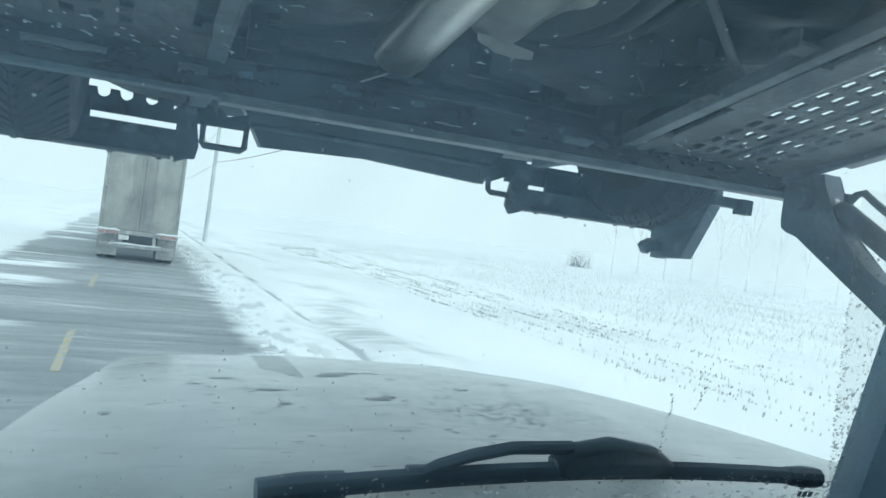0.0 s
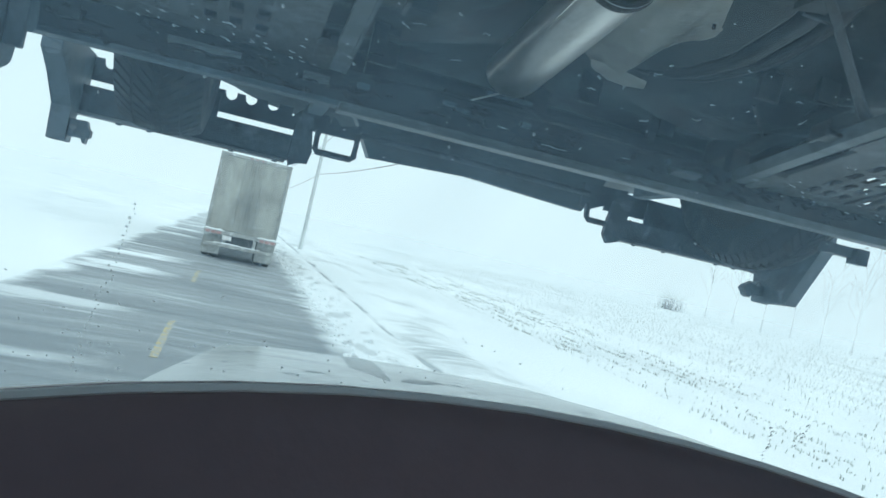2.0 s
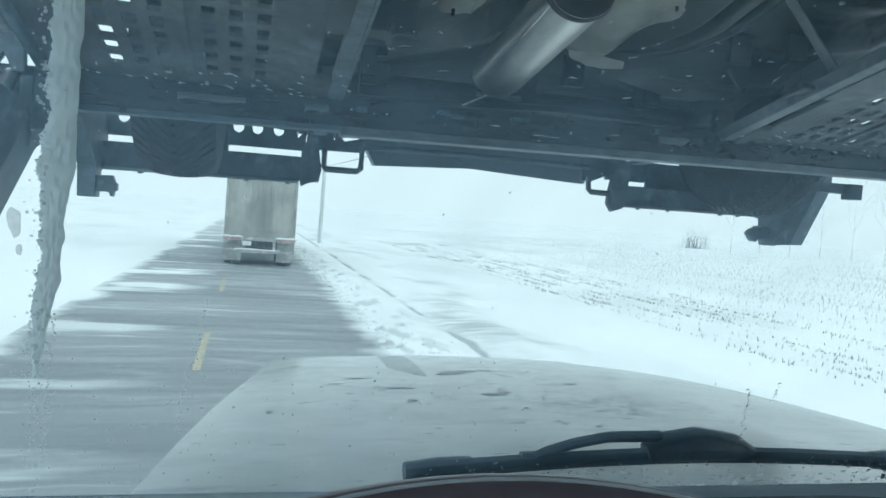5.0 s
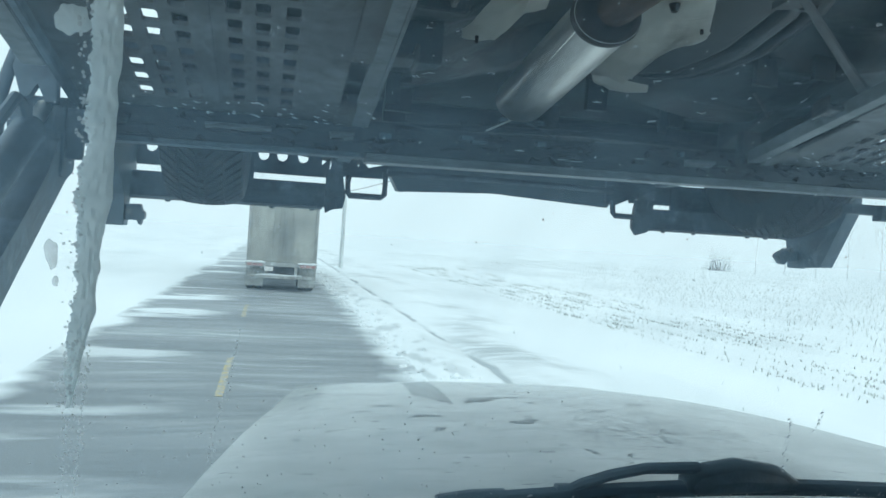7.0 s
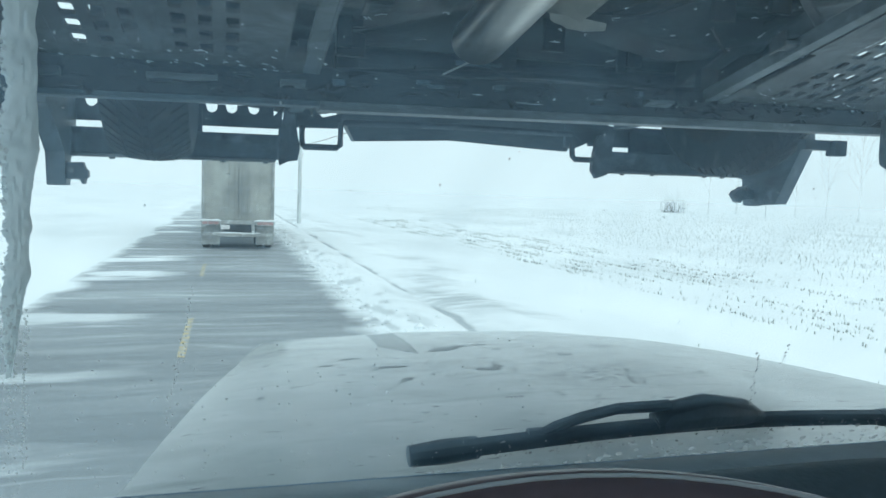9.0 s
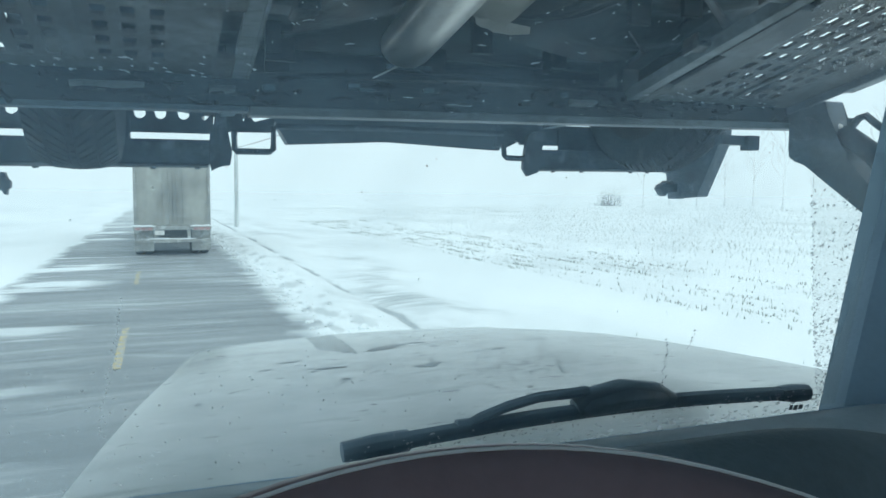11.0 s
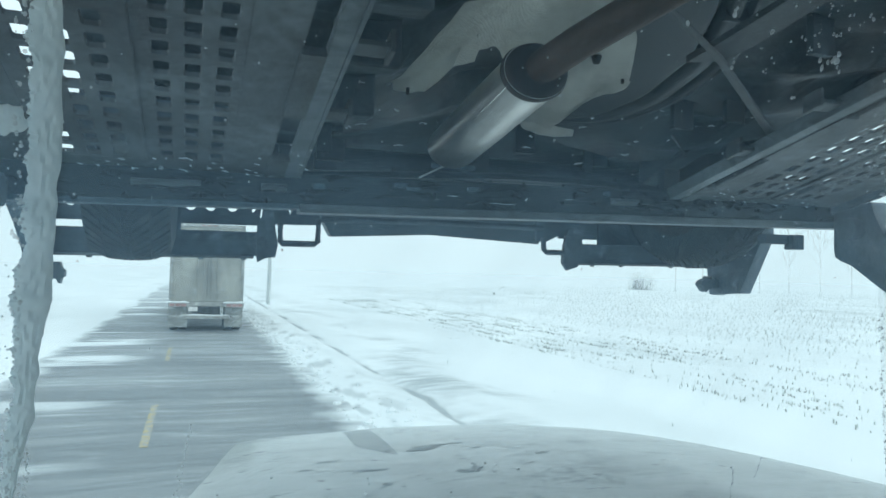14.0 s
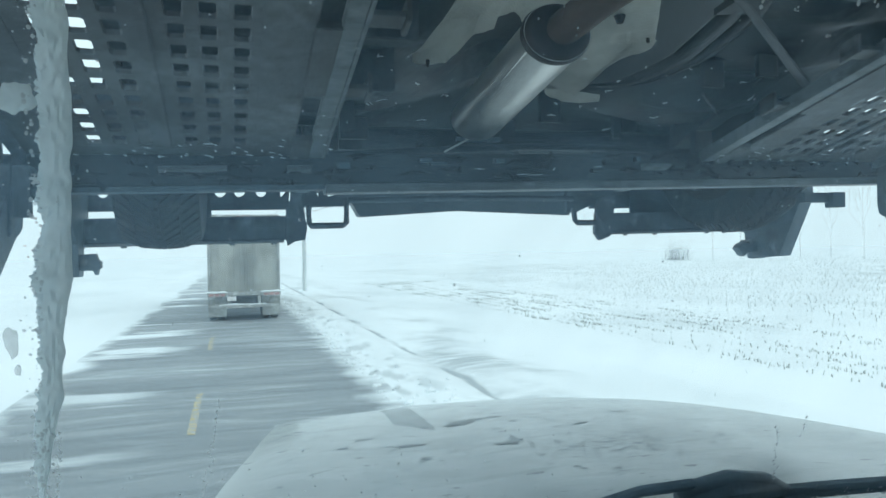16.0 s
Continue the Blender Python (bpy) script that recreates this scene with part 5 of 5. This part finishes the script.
            loop = [(-0.460, 1.92, 2.56), (-0.460, 1.92, 2.512), (-0.455, 1.92, 2.505), (-0.368, 1.92, 2.505), (-0.359, 1.92, 2.512), (-0.359, 1.92, 2.575)]
        else:
            foot = [(0.416, 2.560), (0.420, 2.573), (0.446, 2.581), (0.478, 2.585), (0.470, 2.53), (0.462, 2.50), (0.457, 2.456), (0.420, 2.444), (0.403, 2.468), (0.405, 2.495)]
            link = [(0.324, 2.536), (0.355, 2.532), (0.414, 2.558), (0.446, 2.581), (0.470, 2.594), (0.470, 2.612), (0.324, 2.605)]
            loop = [(0.336, 1.92, 2.545), (0.340, 1.92, 2.508), (0.348, 1.92, 2.500), (0.410, 1.92, 2.499)]
        part("side_plate", lean(prismed(foot, 1, 1.912, 1.928, 0.002)), M_RACK, t)
        a, b = sorted((sx * 0.462, sx * 0.500))
        part("tie_plate", lean(prismed([(1.54, 2.605), (1.90, 2.592), (1.90, 2.63), (1.54, 2.66)], 0, a, b, 0.003)), M_RACK, t)
        part("loop_hook", lean(tubed(loop, 0.0085, 8)), M_RACK, t, smooth=True)
        part("link_plate", lean(prismed(link, 1, 1.940, 1.955)), M_RACK, t)
        # outer plate with a ratchet
        if sx < 0:
            prof = [(1.955, 2.389), (1.90, 2.389), (1.892, 2.47), (1.80, 2.53), (1.715, 2.565), (1.715, 2.62), (2.03, 2.62), (2.03, 2.47), (1.96, 2.46)]
            catch = [(-1.022, 2.444), (-0.984, 2.446), (-0.980, 2.428), (-0.973, 2.426), (-0.973, 2.409), (-0.981, 2.407), (-0.981, 2.392), (-0.987, 2.394), (-0.990, 2.407), (-0.997, 2.403), (-1.004, 2.407), (-1.011, 2.403), (-1.022, 2.406)]
            a, b = -1.062, -1.020
        else:
            prof = [(1.952, 2.371), (1.925, 2.369), (1.915, 2.376), (1.81, 2.378), (1.715, 2.555), (1.715, 2.62), (2.03, 2.62), (2.03, 2.47), (1.96, 2.46)]
            catch = [(0.924, 2.406), (0.934, 2.418), (0.949, 2.425), (0.956, 2.421), (1.0, 2.424), (1.0, 2.394), (0.968, 2.391), (0.958, 2.391), (0.951, 2.379), (0.940, 2.384), (0.936, 2.394)]
            a, b = 0.998, 1.045
        part("outer_plate", lean(prismed(prof, 0, a, b, 0.003)), M_RACK, t)
        ra = part("ratchet", lean(prismed(catch, 1, 1.905, 1.935, 0.0015)), M_RACK, t)
        part("pin", lean(tubed([(sx * 0.990 - 0.02, 1.90, 2.426), (sx * 0.990 - 0.02, 1.945, 2.426)], 0.007, 8)), M_BEAM, ra)
        # drip bolts under the bar
        for x in (0.55, 0.66, 0.86, 0.93):
            part("bolt", lean(tubed([(sx * x, 1.98, 2.458), (sx * x, 1.98, 2.47)], [0.007, 0.009], 6)), M_RACK, t)
        # small stub under the cross beam
        if sx < 0:
            continue
        part("stub", lean(boxed(*sorted((sx * 0.880, sx * 0.922)), 1.485, 1.515, 2.512, 2.553, bevel=0.003)), M_RACK, t)
        part("stub_rail", lean(boxed(*sorted((sx * 0.80, sx * 0.905)), 1.50, 1.53, 2.527, 2.553, bevel=0.001)), M_RACK, t)


build_front_frame()


def build_arm(sx):
    t = thing("lift_arm", "dark steel lift arm of the head rack with a hydraulic cylinder", "lift arm", (sx * 1.05, 0.5, 1.7), "lift arms")
    a, b = sorted((sx * 1.035, sx * 1.105))
    arm = [(1.49, 2.518), (1.485, 2.493), (1.465, 2.480), (1.43, 2.475), (1.21, 2.314), (0.60, 1.87), (0.555, 1.94), (1.225, 2.403), (1.305, 2.478),
           (1.30, 2.498), (1.325, 2.518), (1.36, 2.588), (1.375, 2.643), (1.49, 2.62)]
    if sx < 0:
        arm = arm[:7] + [(1.225, 2.403), (1.33, 2.475), (1.40, 2.56), (1.41, 2.62), (1.49, 2.62)]
    part("arm", lean(prismed(arm, 0, a, b, 0.005)), M_RACK, t)
    part("pivot", lean(tubed([(sx * 1.00, 1.42, 2.57), (sx * 1.125, 1.42, 2.57)], 0.030, 16)), M_RACK, t, smooth=True)
    cyl = part("cylinder", lean(tubed([(sx * 1.072, 1.345, 2.556), (sx * 1.072, 1.33, 2.546), (sx * 1.072, 0.80, 2.185)], [0.022, 0.027, 0.027], 18)), M_RACK, t, "grey hydraulic cylinder", smooth=True)
    part("rod", lean(tubed([(sx * 1.072, 1.41, 2.60), (sx * 1.072, 1.34, 2.553)], 0.014, 12)), M_MUFF, cyl, smooth=True)
    part("fitting", lean(tubed([(sx * 1.072, 1.325, 2.572), (sx * 1.072, 1.325, 2.592)], 0.008, 8)), M_RACK, cyl)
    hose = [(sx * 1.074, 1.322, 2.568), (sx * 1.076, 1.305, 2.590), (sx * 1.078, 1.285, 2.595), (sx * 1.08, 1.258, 2.572), (sx * 1.08, 1.0, 2.385), (sx * 1.08, 0.7, 2.16)]
    part("hose", lean(tubed(hose, 0.010, 8)), M_WIPER, t, smooth=True)


for s in (-1, 1):
    build_arm(s)
rack_bits = thing("pivot_bracket", "dark steel pivot bracket beside the lift arm", "bracket", (-1.04, 1.40, 2.47))
part("lug", lean(boxed(-1.052, -1.029, 1.385, 1.415, 2.474, 2.60, bevel=0.006)), M_RACK, rack_bits)
part("gusset", prismed([(-1.122, 2.660), (-1.104, 2.712), (-1.05, 2.725), (-1.045, 2.600), (-1.066, 2.600), (-1.079, 2.642), (-1.090, 2.610), (-1.105, 2.603)], 1, 1.39, 1.41, 0.003), M_RACK, rack_bits)
part("hose", tubed([(-1.142, 1.40, 2.50), (-1.142, 1.40, 2.56), (-1.139, 1.40, 2.61), (-1.130, 1.40, 2.651), (-1.119, 1.40, 2.687), (-1.106, 1.40, 2.715)], 0.011, 10), M_RACK, rack_bits, smooth=True)
part("web", lean(boxed(-1.0285, -1.0, 1.39, 1.41, 2.508, 2.60, bevel=0.004)), M_RACK, rack_bits)


# ---- the car on the rack, its tail over the hood ----
def tyre_mesh(cx, cy, cz, R, W):
    """A tyre with tread blocks round its rim."""
    bm = bmesh.new()
    prof = [(-W / 2 + 0.012, R * 0.66), (-W / 2, R * 0.80), (-W / 2 + 0.006, R * 0.90), (-W / 2 + 0.030, R - 0.024), (-W / 5, R - 0.014), (W / 5, R - 0.014), (W / 2 - 0.030, R - 0.024),
            (W / 2 - 0.006, R * 0.90), (W / 2, R * 0.80), (W / 2 - 0.012, R * 0.66)]
    N = 64
    rings = []
    for i in range(N):
        a = i * math.tau / N
        rings.append([bm.verts.new((cx + x, cy + r * math.cos(a), cz + r * math.sin(a))) for x, r in prof])
    for i in range(N):
        A, B = rings[i], rings[(i + 1) % N]
        for k in range(len(prof) - 1):
            bm.faces.new((A[k], B[k], B[k + 1], A[k + 1]))
    M = 66
    for i in range(M):
        for row, (x0, x1, skew) in enumerate(((-W / 2 + 0.008, -W / 4 - 0.004, 1.3), (-W / 4 + 0.001, -0.010, 2.0), (-0.004, 0.004, 0.0), (0.010, W / 4 - 0.001, -2.0), (W / 4 + 0.004, W / 2 - 0.008, -1.3))):
            a0 = (i + 0.33 * row) * math.tau / M
            da = math.tau / M * 0.68
            vs = []
            for x, sk in ((x0, 0.0), (x1, skew)):
                for aa in (a0 + sk * da, a0 + da + sk * da):
                    top = R - 0.026 * (2 * abs(x) / W) ** 3
                    for r in (top - 0.014, top - 0.004):
                        vs.append(bm.verts.new((cx + x, cy + r * math.cos(aa), cz + r * math.sin(aa))))
            for q in ((0, 1, 3, 2), (4, 6, 7, 5), (0, 4, 5, 1), (2, 3, 7, 6), (1, 5, 7, 3)):
                bm.faces.new([vs[j] for j in q])
    return bm


def build_car():
    t = thing("car", "dark car on the head rack, its underside and exhaust showing", "car", (0, 0.6, deck(0.6)))
    # floor pan with ribs
    bm = bmesh.new()
    ys = spaced([(-2.4, 0.4, 0.2), (0.4, 2.25, 0.04)])
    xs = [k * 0.05 for k in range(-18, 19)]
    rows = []
    for y in ys:
        r = []
        for x in xs:
            h = 0.165 + 0.03 * math.cos(x * 7)
            tun = math.exp(-((x + 0.05) / 0.17) ** 2)
            h += 0.10 * tun * (1 if y < 1.55 else 0.35)
            h += 0.014 * math.sin(y * 33) * (abs(x) > 0.25) + 0.008 * noise.noise(Vector((x * 9, y * 9, 2)))
            if y > 1.62:
                h += 0.05
            r.append(bm.verts.new((x, y, deck(y, h))))
        rows.append(r)
    for a, b in zip(rows, rows[1:]):
        for i in range(len(xs) - 1):
            bm.faces.new((a[i], a[i + 1], b[i + 1], b[i]))
    floor = part("floor_pan", lean(bm), M_UNDER, t, "black ribbed floor pan", smooth=True)
    # body above the floor, drawn in towards the roof and the ends
    sill = [(-2.60, 0.42), (-2.45, 0.27), (2.26, 0.28), (2.36, 0.45)]
    belt = [(-2.60, 0.62), (-2.40, 0.88), (-1.50, 0.98), (1.30, 1.00), (2.05, 0.95), (2.36, 0.80)]
    crest = [(-2.60, 0.66), (-2.40, 0.94), (-1.50, 1.05), (-0.70, 1.44), (0.0, 1.49), (0.75, 1.44), (1.30, 1.06), (2.05, 1.00), (2.36, 0.84)]
    bm = bmesh.new()
    rows = []
    for k in range(61):
        y = -2.60 + 4.96 * k / 60
        end = min(1.0, (y + 2.60) / 0.5, (2.36 - y) / 0.35) if 0 < k < 60 else 0.0
        w = 0.70 + 0.18 * math.sqrt(max(0.0, end))
        lo, mid, top = lerp_table(sill, y), lerp_table(belt, y), lerp_table(crest, y)
        wt = w * (0.94 - 0.32 * min(1.0, (top - mid) / 0.45))
        half = [(w * 0.96, lo), (w, lo + 0.12), (w, mid - 0.10), (w * 0.97, mid), (wt + 0.05, top - 0.07), (wt - 0.06, top - 0.01), (0.0, top + 0.01)]
        ring = [(x, h) for x, h in half] + [(-x, h) for x, h in reversed(half[:-1])]
        rows.append([bm.verts.new((x, y, deck(y, h))) for x, h in ring])
    for ra, rb in zip(rows, rows[1:]):
        for k in range(len(ra) - 1):
            bm.faces.new((ra[k], ra[k + 1], rb[k + 1], rb[k]))
    bm.faces.new(rows[0])
    bm.faces.new(rows[-1][::-1])
    part("body", lean(bm), M_BODY, t, smooth=True)
    # rear bumper apron hanging down at the tail
    bm = bmesh.new()
    N = 24
    R1, R2, R3 = [], [], []
    for k in range(N + 1):
        x = -0.90 + 1.80 * k / N
        y = 2.06 - 0.10 * (x / 0.9) ** 4
        zb = 2.547 - 0.050 * abs(x) if -0.36 < x < 0.44 else 2.66
        R1.append(bm.verts.new((x, y - 0.03, zb + 0.0)))
        R2.append(bm.verts.new((x, y + 0.03, zb + 0.004)))
        R3.append(bm.verts.new((x, y + 0.12, 2.86)))
    R0 = [bm.verts.new((v.co.x, v.co.y - 0.05, 2.76)) for v in R1]
    for k in range(N):
        for A, B in ((R0, R1), (R1, R2), (R2, R3)):
            bm.faces.new((A[k], A[k + 1], B[k + 1], B[k]))
    part("bumper", lean(bm), M_BUMPER, t, "grey plastic rear bumper apron", smooth=True)
    part("bumper_lip", lean(tubed([(-0.35, 1.93, 2.574), (0.0, 1.95, 2.580), (0.34, 1.93, 2.574)], 0.008, 8)), M_RACK, t)
    # rear axle beam and arms behind the cross beam
    part("axle_beam", lean(tubed([(-0.72, 1.79, 2.72), (0.70, 1.79, 2.72)], 0.035, 12)), M_UNDER, t, smooth=True)
    for sx, cx in ((-1, -0.815), (1, 0.805)):
        cz = 2.744 if sx < 0 else 2.770
        ty = part("tyre", tyre_mesh(cx, 1.79, cz, 0.30, 0.185), M_RUBBER, t, "salt-grey tyre with blocky tread", smooth=True)
        part("rim", tubed([(cx - 0.08, 1.79, cz), (cx - 0.02, 1.79, cz), (cx + 0.08, 1.79, cz)], [0.20, 0.17, 0.20], 24), M_CAP, ty, smooth=True)
        part("trailing_arm", lean(prismed([(1.75, 2.70), (1.1, deck(1.1, 0.17)), (1.1, deck(1.1, 0.23)), (1.75, 2.77)], 0, *sorted((sx * 0.56, sx * 0.62)), 0.006)), M_UNDER, t)
        part("sill", lean(slab(sx, 0.78, 0.86, -2.2, 1.30, 0.13, 0.30, 0.01)), M_UNDER, t)
    # muffler
    n0, n1 = Vector((-0.194, 0.95, 2.753)), Vector((-0.139, 1.468, 2.721))
    d = (n1 - n0).normalized()
    mf = part("muffler", tubed([n0, n0 + d * 0.012, n0.lerp(n1, 0.5), n1 - d * 0.02, n1 - d * 0.005, n1],
                               [0.0525, 0.0510, 0.0550, 0.0580, 0.0570, 0.051], 36, 0.84), M_MUFF, t, "dull aluminised oval muffler", smooth=True)
    part("muffler_seam", tubed([n0 + Vector((-0.043, 0.01, -0.024)), n1 + Vector((-0.041, -0.012, -0.026))], 0.0018, 6), M_MUFF, mf)
    part("end_cap", tubed([n0 - d * 0.010, n0 - d * 0.004, n0 + d * 0.008, n0 + d * 0.016], [0.040, 0.050, 0.0550, 0.0540], 36, 0.84), M_CAP, mf, "dark crimped end cap", smooth=True)
    p0 = n0 - d * 0.004
    part("exhaust_pipe", tubed([p0 + d * 0.01, p0 + Vector((0.035, -0.06, 0.028)), p0 + Vector((0.12, -0.22, 0.085)), p0 + Vector((0.32, -0.62, 0.20)), p0 + Vector((0.36, -1.6, 0.46))],
                               0.026, 18), M_PIPE, t, "rust-brown exhaust pipe", smooth=True)
    part("hanger_rod", tubed([(-0.135, 1.488, 2.690), (-0.207, 1.488, 2.652)], 0.0022, 8), M_MUFF, t, "thin bright hanger rod")
    part("hanger_rod", tubed([(-0.125, 1.488, 2.682), (-0.06, 1.50, 2.665), (-0.035, 1.50, 2.652)], 0.002, 8), M_RACK, t)
    part("skid_bar", tubed([n1 + Vector((-0.02, 0.08, -0.03)), n1 + Vector((0.09, 0.08, -0.028))], 0.006, 8), M_RACK, t)
    # embossed heat shield: an arch over the muffler with a flap on either side
    near = [(-0.33, 1.30), (-0.318, 1.27), (-0.285, 1.03), (-0.24, 1.00), (-0.11, 0.985), (0.0, 0.985), (0.05, 1.04), (0.095, 1.12), (0.112, 1.155)]
    far = [(-0.33, 1.285), (-0.318, 1.293), (-0.265, 1.285), (-0.25, 1.24), (-0.242, 1.20), (-0.19, 1.19), (-0.156, 1.20), (-0.06, 1.32), (-0.01, 1.418),
           (0.074, 1.425), (0.080, 1.27), (0.087, 1.228), (0.104, 1.203), (0.118, 1.176)]
    bm = bmesh.new()
    NV, NU = 40, 70
    rows = []
    for i in range(NV):
        f = i / (NV - 1)
        r = []
        for k in range(NU):
            x = -0.33 + 0.448 * k / (NU - 1)
            a, b = lerp_table(near, x), lerp_table(far, x)
            y = a + (b - a) * f + 0.004 * noise.noise(Vector((x * 60, f * 3, 1)))
            h = 0.118 + 0.05 * math.exp(-((x + 0.12) / 0.085) ** 2) - 0.02 * max(0, x / 0.1)
            h += 0.006 * noise.noise(Vector((x * 18, y * 18, 3))) + 0.003 * noise.noise(Vector((x * 50, y * 50, 4)))
            if x < -0.2:
                h -= 0.020 * max(0, f - 0.8) / 0.2
            r.append(bm.verts.new((x, y, deck(y, h))))
        rows.append(r)
    for a, b in zip(rows, rows[1:]):
        for k in range(NU - 1):
            bm.faces.new((a[k], a[k + 1], b[k + 1], b[k]))
    sh = part("heat_shield", lean(bm), M_SHIELD, t, "crinkled embossed aluminium heat shield", smooth=True)
    # its lower end is folded into a bright lip
    bm = bmesh.new()
    rows = []
    for i in range(7):
        f = i / 6
        r = []
        for k in range(14):
            s = k / 13
            x = -0.008 + 0.146 * s + 0.01 * f
            y = 1.388 + 0.018 * s + (0.008 + 0.034 * math.sin(0.25 + s * 2.3)) * f
            r.append(bm.verts.new((x, y, deck(y, 0.112 - 0.008 * math.sin(f * 2.4) + 0.004 * noise.noise(Vector((x * 40, y * 40, 8)))))))
        rows.append(r)
    for a, b in zip(rows, rows[1:]):
        for k in range(13):
            bm.faces.new((a[k], a[k + 1], b[k + 1], b[k]))
    part("folded_lip", lean(bm), M_SHIELD, sh, "folded lower lip", smooth=True)
    for bx, by, bh in ((0.020, 1.125, 0.10), (0.098, 1.155, 0.085), (-0.30, 1.285, 0.085)):
        part("shield_bolt", lean(tubed([(bx, by, deck(by, bh + 0.006)), (bx, by, deck(by, bh + 0.02))], [0.006, 0.011] if bx == 0.020 else [0.003, 0.004], 10)), M_CAP, sh)
    # fuel tank with two pressed grooves that follow its rounded end
    rim_x = [(0.60, 0.10), (0.75, 0.16), (0.95, 0.28), (1.10, 0.345), (1.25, 0.350), (1.38, 0.30), (1.48, 0.20)]
    bm = bmesh.new()
    N1, N2 = 90, 40
    rows = []
    for i in range(N1):
        u = i / (N1 - 1)
        r = []
        for k in range(N2):
            v = k / (N2 - 1)
            y = 0.62 + 0.86 * v
            x = lerp_table(rim_x, y) - 0.27 * (1 - u)
            vv = abs(2 * v - 1)
            bulge = max(0.0, (1 - max(0, 2 * u - 1) ** 3)) ** 0.5 * max(0.0, (1 - vv ** 5)) ** 0.5
            g = sum(math.exp(-((u - c) / 0.028) ** 2) for c in (0.55, 0.73)) * 0.026 * min(1, (1 - vv) * 6)
            r.append(bm.verts.new((x, y, deck(y, 0.195 - 0.100 * bulge * (0.5 + 0.5 * u) + g))))
        rows.append(r)
    for a, b in zip(rows, rows[1:]):
        for k in range(N2 - 1):
            bm.faces.new((a[k], a[k + 1], b[k + 1], b[k]))
    part("fuel_tank", lean(bm), M_TANK, t, "dark plastic fuel tank with pressed grooves", smooth=True)
    # braces under the floor
    for pts, r in (([(-0.077, 0.813, deck(0.813, 0.03)), (0.135, 0.933, deck(0.933, 0.03)), (0.39, 1.105, deck(1.105, 0.03)), (0.53, 1.195, deck(1.195, 0.03))], [0.005, 0.008, 0.010, 0.015]),
                   ([(0.33, 1.30, deck(1.30, 0.07)), (0.46, 1.41, deck(1.41, 0.07))], 0.004)):
        part("brace", lean(tubed(pts, r, 8, 0.35)), M_BRACE, t)
    arm = [(0.124, 1.000), (0.132, 0.965), (0.138, 0.936), (0.151, 0.854), (0.172, 0.70), (0.235, 0.70), (0.217, 0.852), (0.205, 0.93), (0.195, 0.964), (0.160, 0.99)]
    bm = bmesh.new()
    lo = [bm.verts.new((x, y, deck(y, 0.055))) for x, y in arm]
    hi = [bm.verts.new((x, y, deck(y, 0.067))) for x, y in arm]
    bm.faces.new(lo)
    bm.faces.new(hi[::-1])
    for k in range(len(arm)):
        k2 = (k + 1) % len(arm)
        bm.faces.new((lo[k], lo[k2], hi[k2], hi[k]))
    part("brace_plate", lean(bm), M_BRACE, t)
    # brackets and clips
    rng = random.Random(3)
    for _ in range(26):
        x, y = rng.uniform(-0.44, 0.46), rng.uniform(0.9, 1.68)
        if -0.36 < x < 0.14 and y < 1.58:
            continue
        l = rng.uniform(0.02, 0.07)
        b2 = bmesh.new()
        h = rng.uniform(0.06, 0.14)
        box(b2, x, x + l, y, y + rng.uniform(0.006, 0.02), deck(y, h), deck(y, h + 0.08), 0.002)
        part("bracket", lean(b2), M_UNDER if rng.random() < 0.7 else M_TANK, t)
    for _ in range(34):
        x, y, z = rng.uniform(-0.62, 0.62), rng.uniform(1.56, 1.75), rng.uniform(2.60, 2.69)
        part("bracket", lean(boxed(x, x + rng.uniform(0.01, 0.07), y, y + 0.02, z, z + rng.uniform(0.012, 0.05), bevel=0.002)), rng.choice((M_UNDER, M_TANK, M_UNDER)), t)
    bm = bmesh.new()
    for _ in range(30):
        x, y = rng.uniform(-0.46, 0.48), rng.uniform(1.15, 1.49)
        h = rng.uniform(0.05, 0.10)
        p = Vector((x, y, deck(y, h)))
        pts = [p]
        for _k in range(rng.randint(2, 4)):
            p = p + Vector((rng.gauss(0.001, 0.005), rng.gauss(0, 0.006), rng.gauss(0, 0.002)))
            pts.append(p)
        tube(bm, pts, [0.0008] + [rng.uniform(0.0007, 0.0022) for _k in pts[2:]] + [0.0006], 5)
    # crumbs of ice along the ends of the ramps
    for _ in range(64):
        x, y = rng.choice((-1, -1, 1)) * rng.uniform(0.46, 1.0), 1.50 - abs(rng.gauss(0, 0.06))
        p = Vector((x, y, deck(y, -0.004)))
        q = p + Vector((rng.uniform(0.003, 0.014), rng.gauss(0, 0.003), -0.002))
        tube(bm, [p, p.lerp(q, 0.5), q], [0.0008, rng.uniform(0.0009, 0.0022), 0.0006], 5)
    for _ in range(26):
        x, z = rng.uniform(-1.0, 1.0), rng.uniform(2.575, 2.632)
        p = Vector((x, 1.497, z))
        q = p + Vector((rng.choice((0.003, 0.006, 0.03)) * rng.uniform(0.6, 1.4), -0.001, rng.gauss(0, 0.002)))
        tube(bm, [p, p.lerp(q, 0.5), q], [0.0005, rng.uniform(0.0006, 0.0013), 0.0004], 5)
    part("ice_flecks", lean(bm), M_FLECK, t, "flecks of ice clinging under the floor")["kind"] = "stuff"
    for y in (0.95, 1.12, 1.30):
        part("floor_bracket", lean(boxed(-0.47, -0.36, y, y + 0.05, deck(y, 0.05), deck(y, 0.17), bevel=0.006)), M_UNDER, t)


build_car()
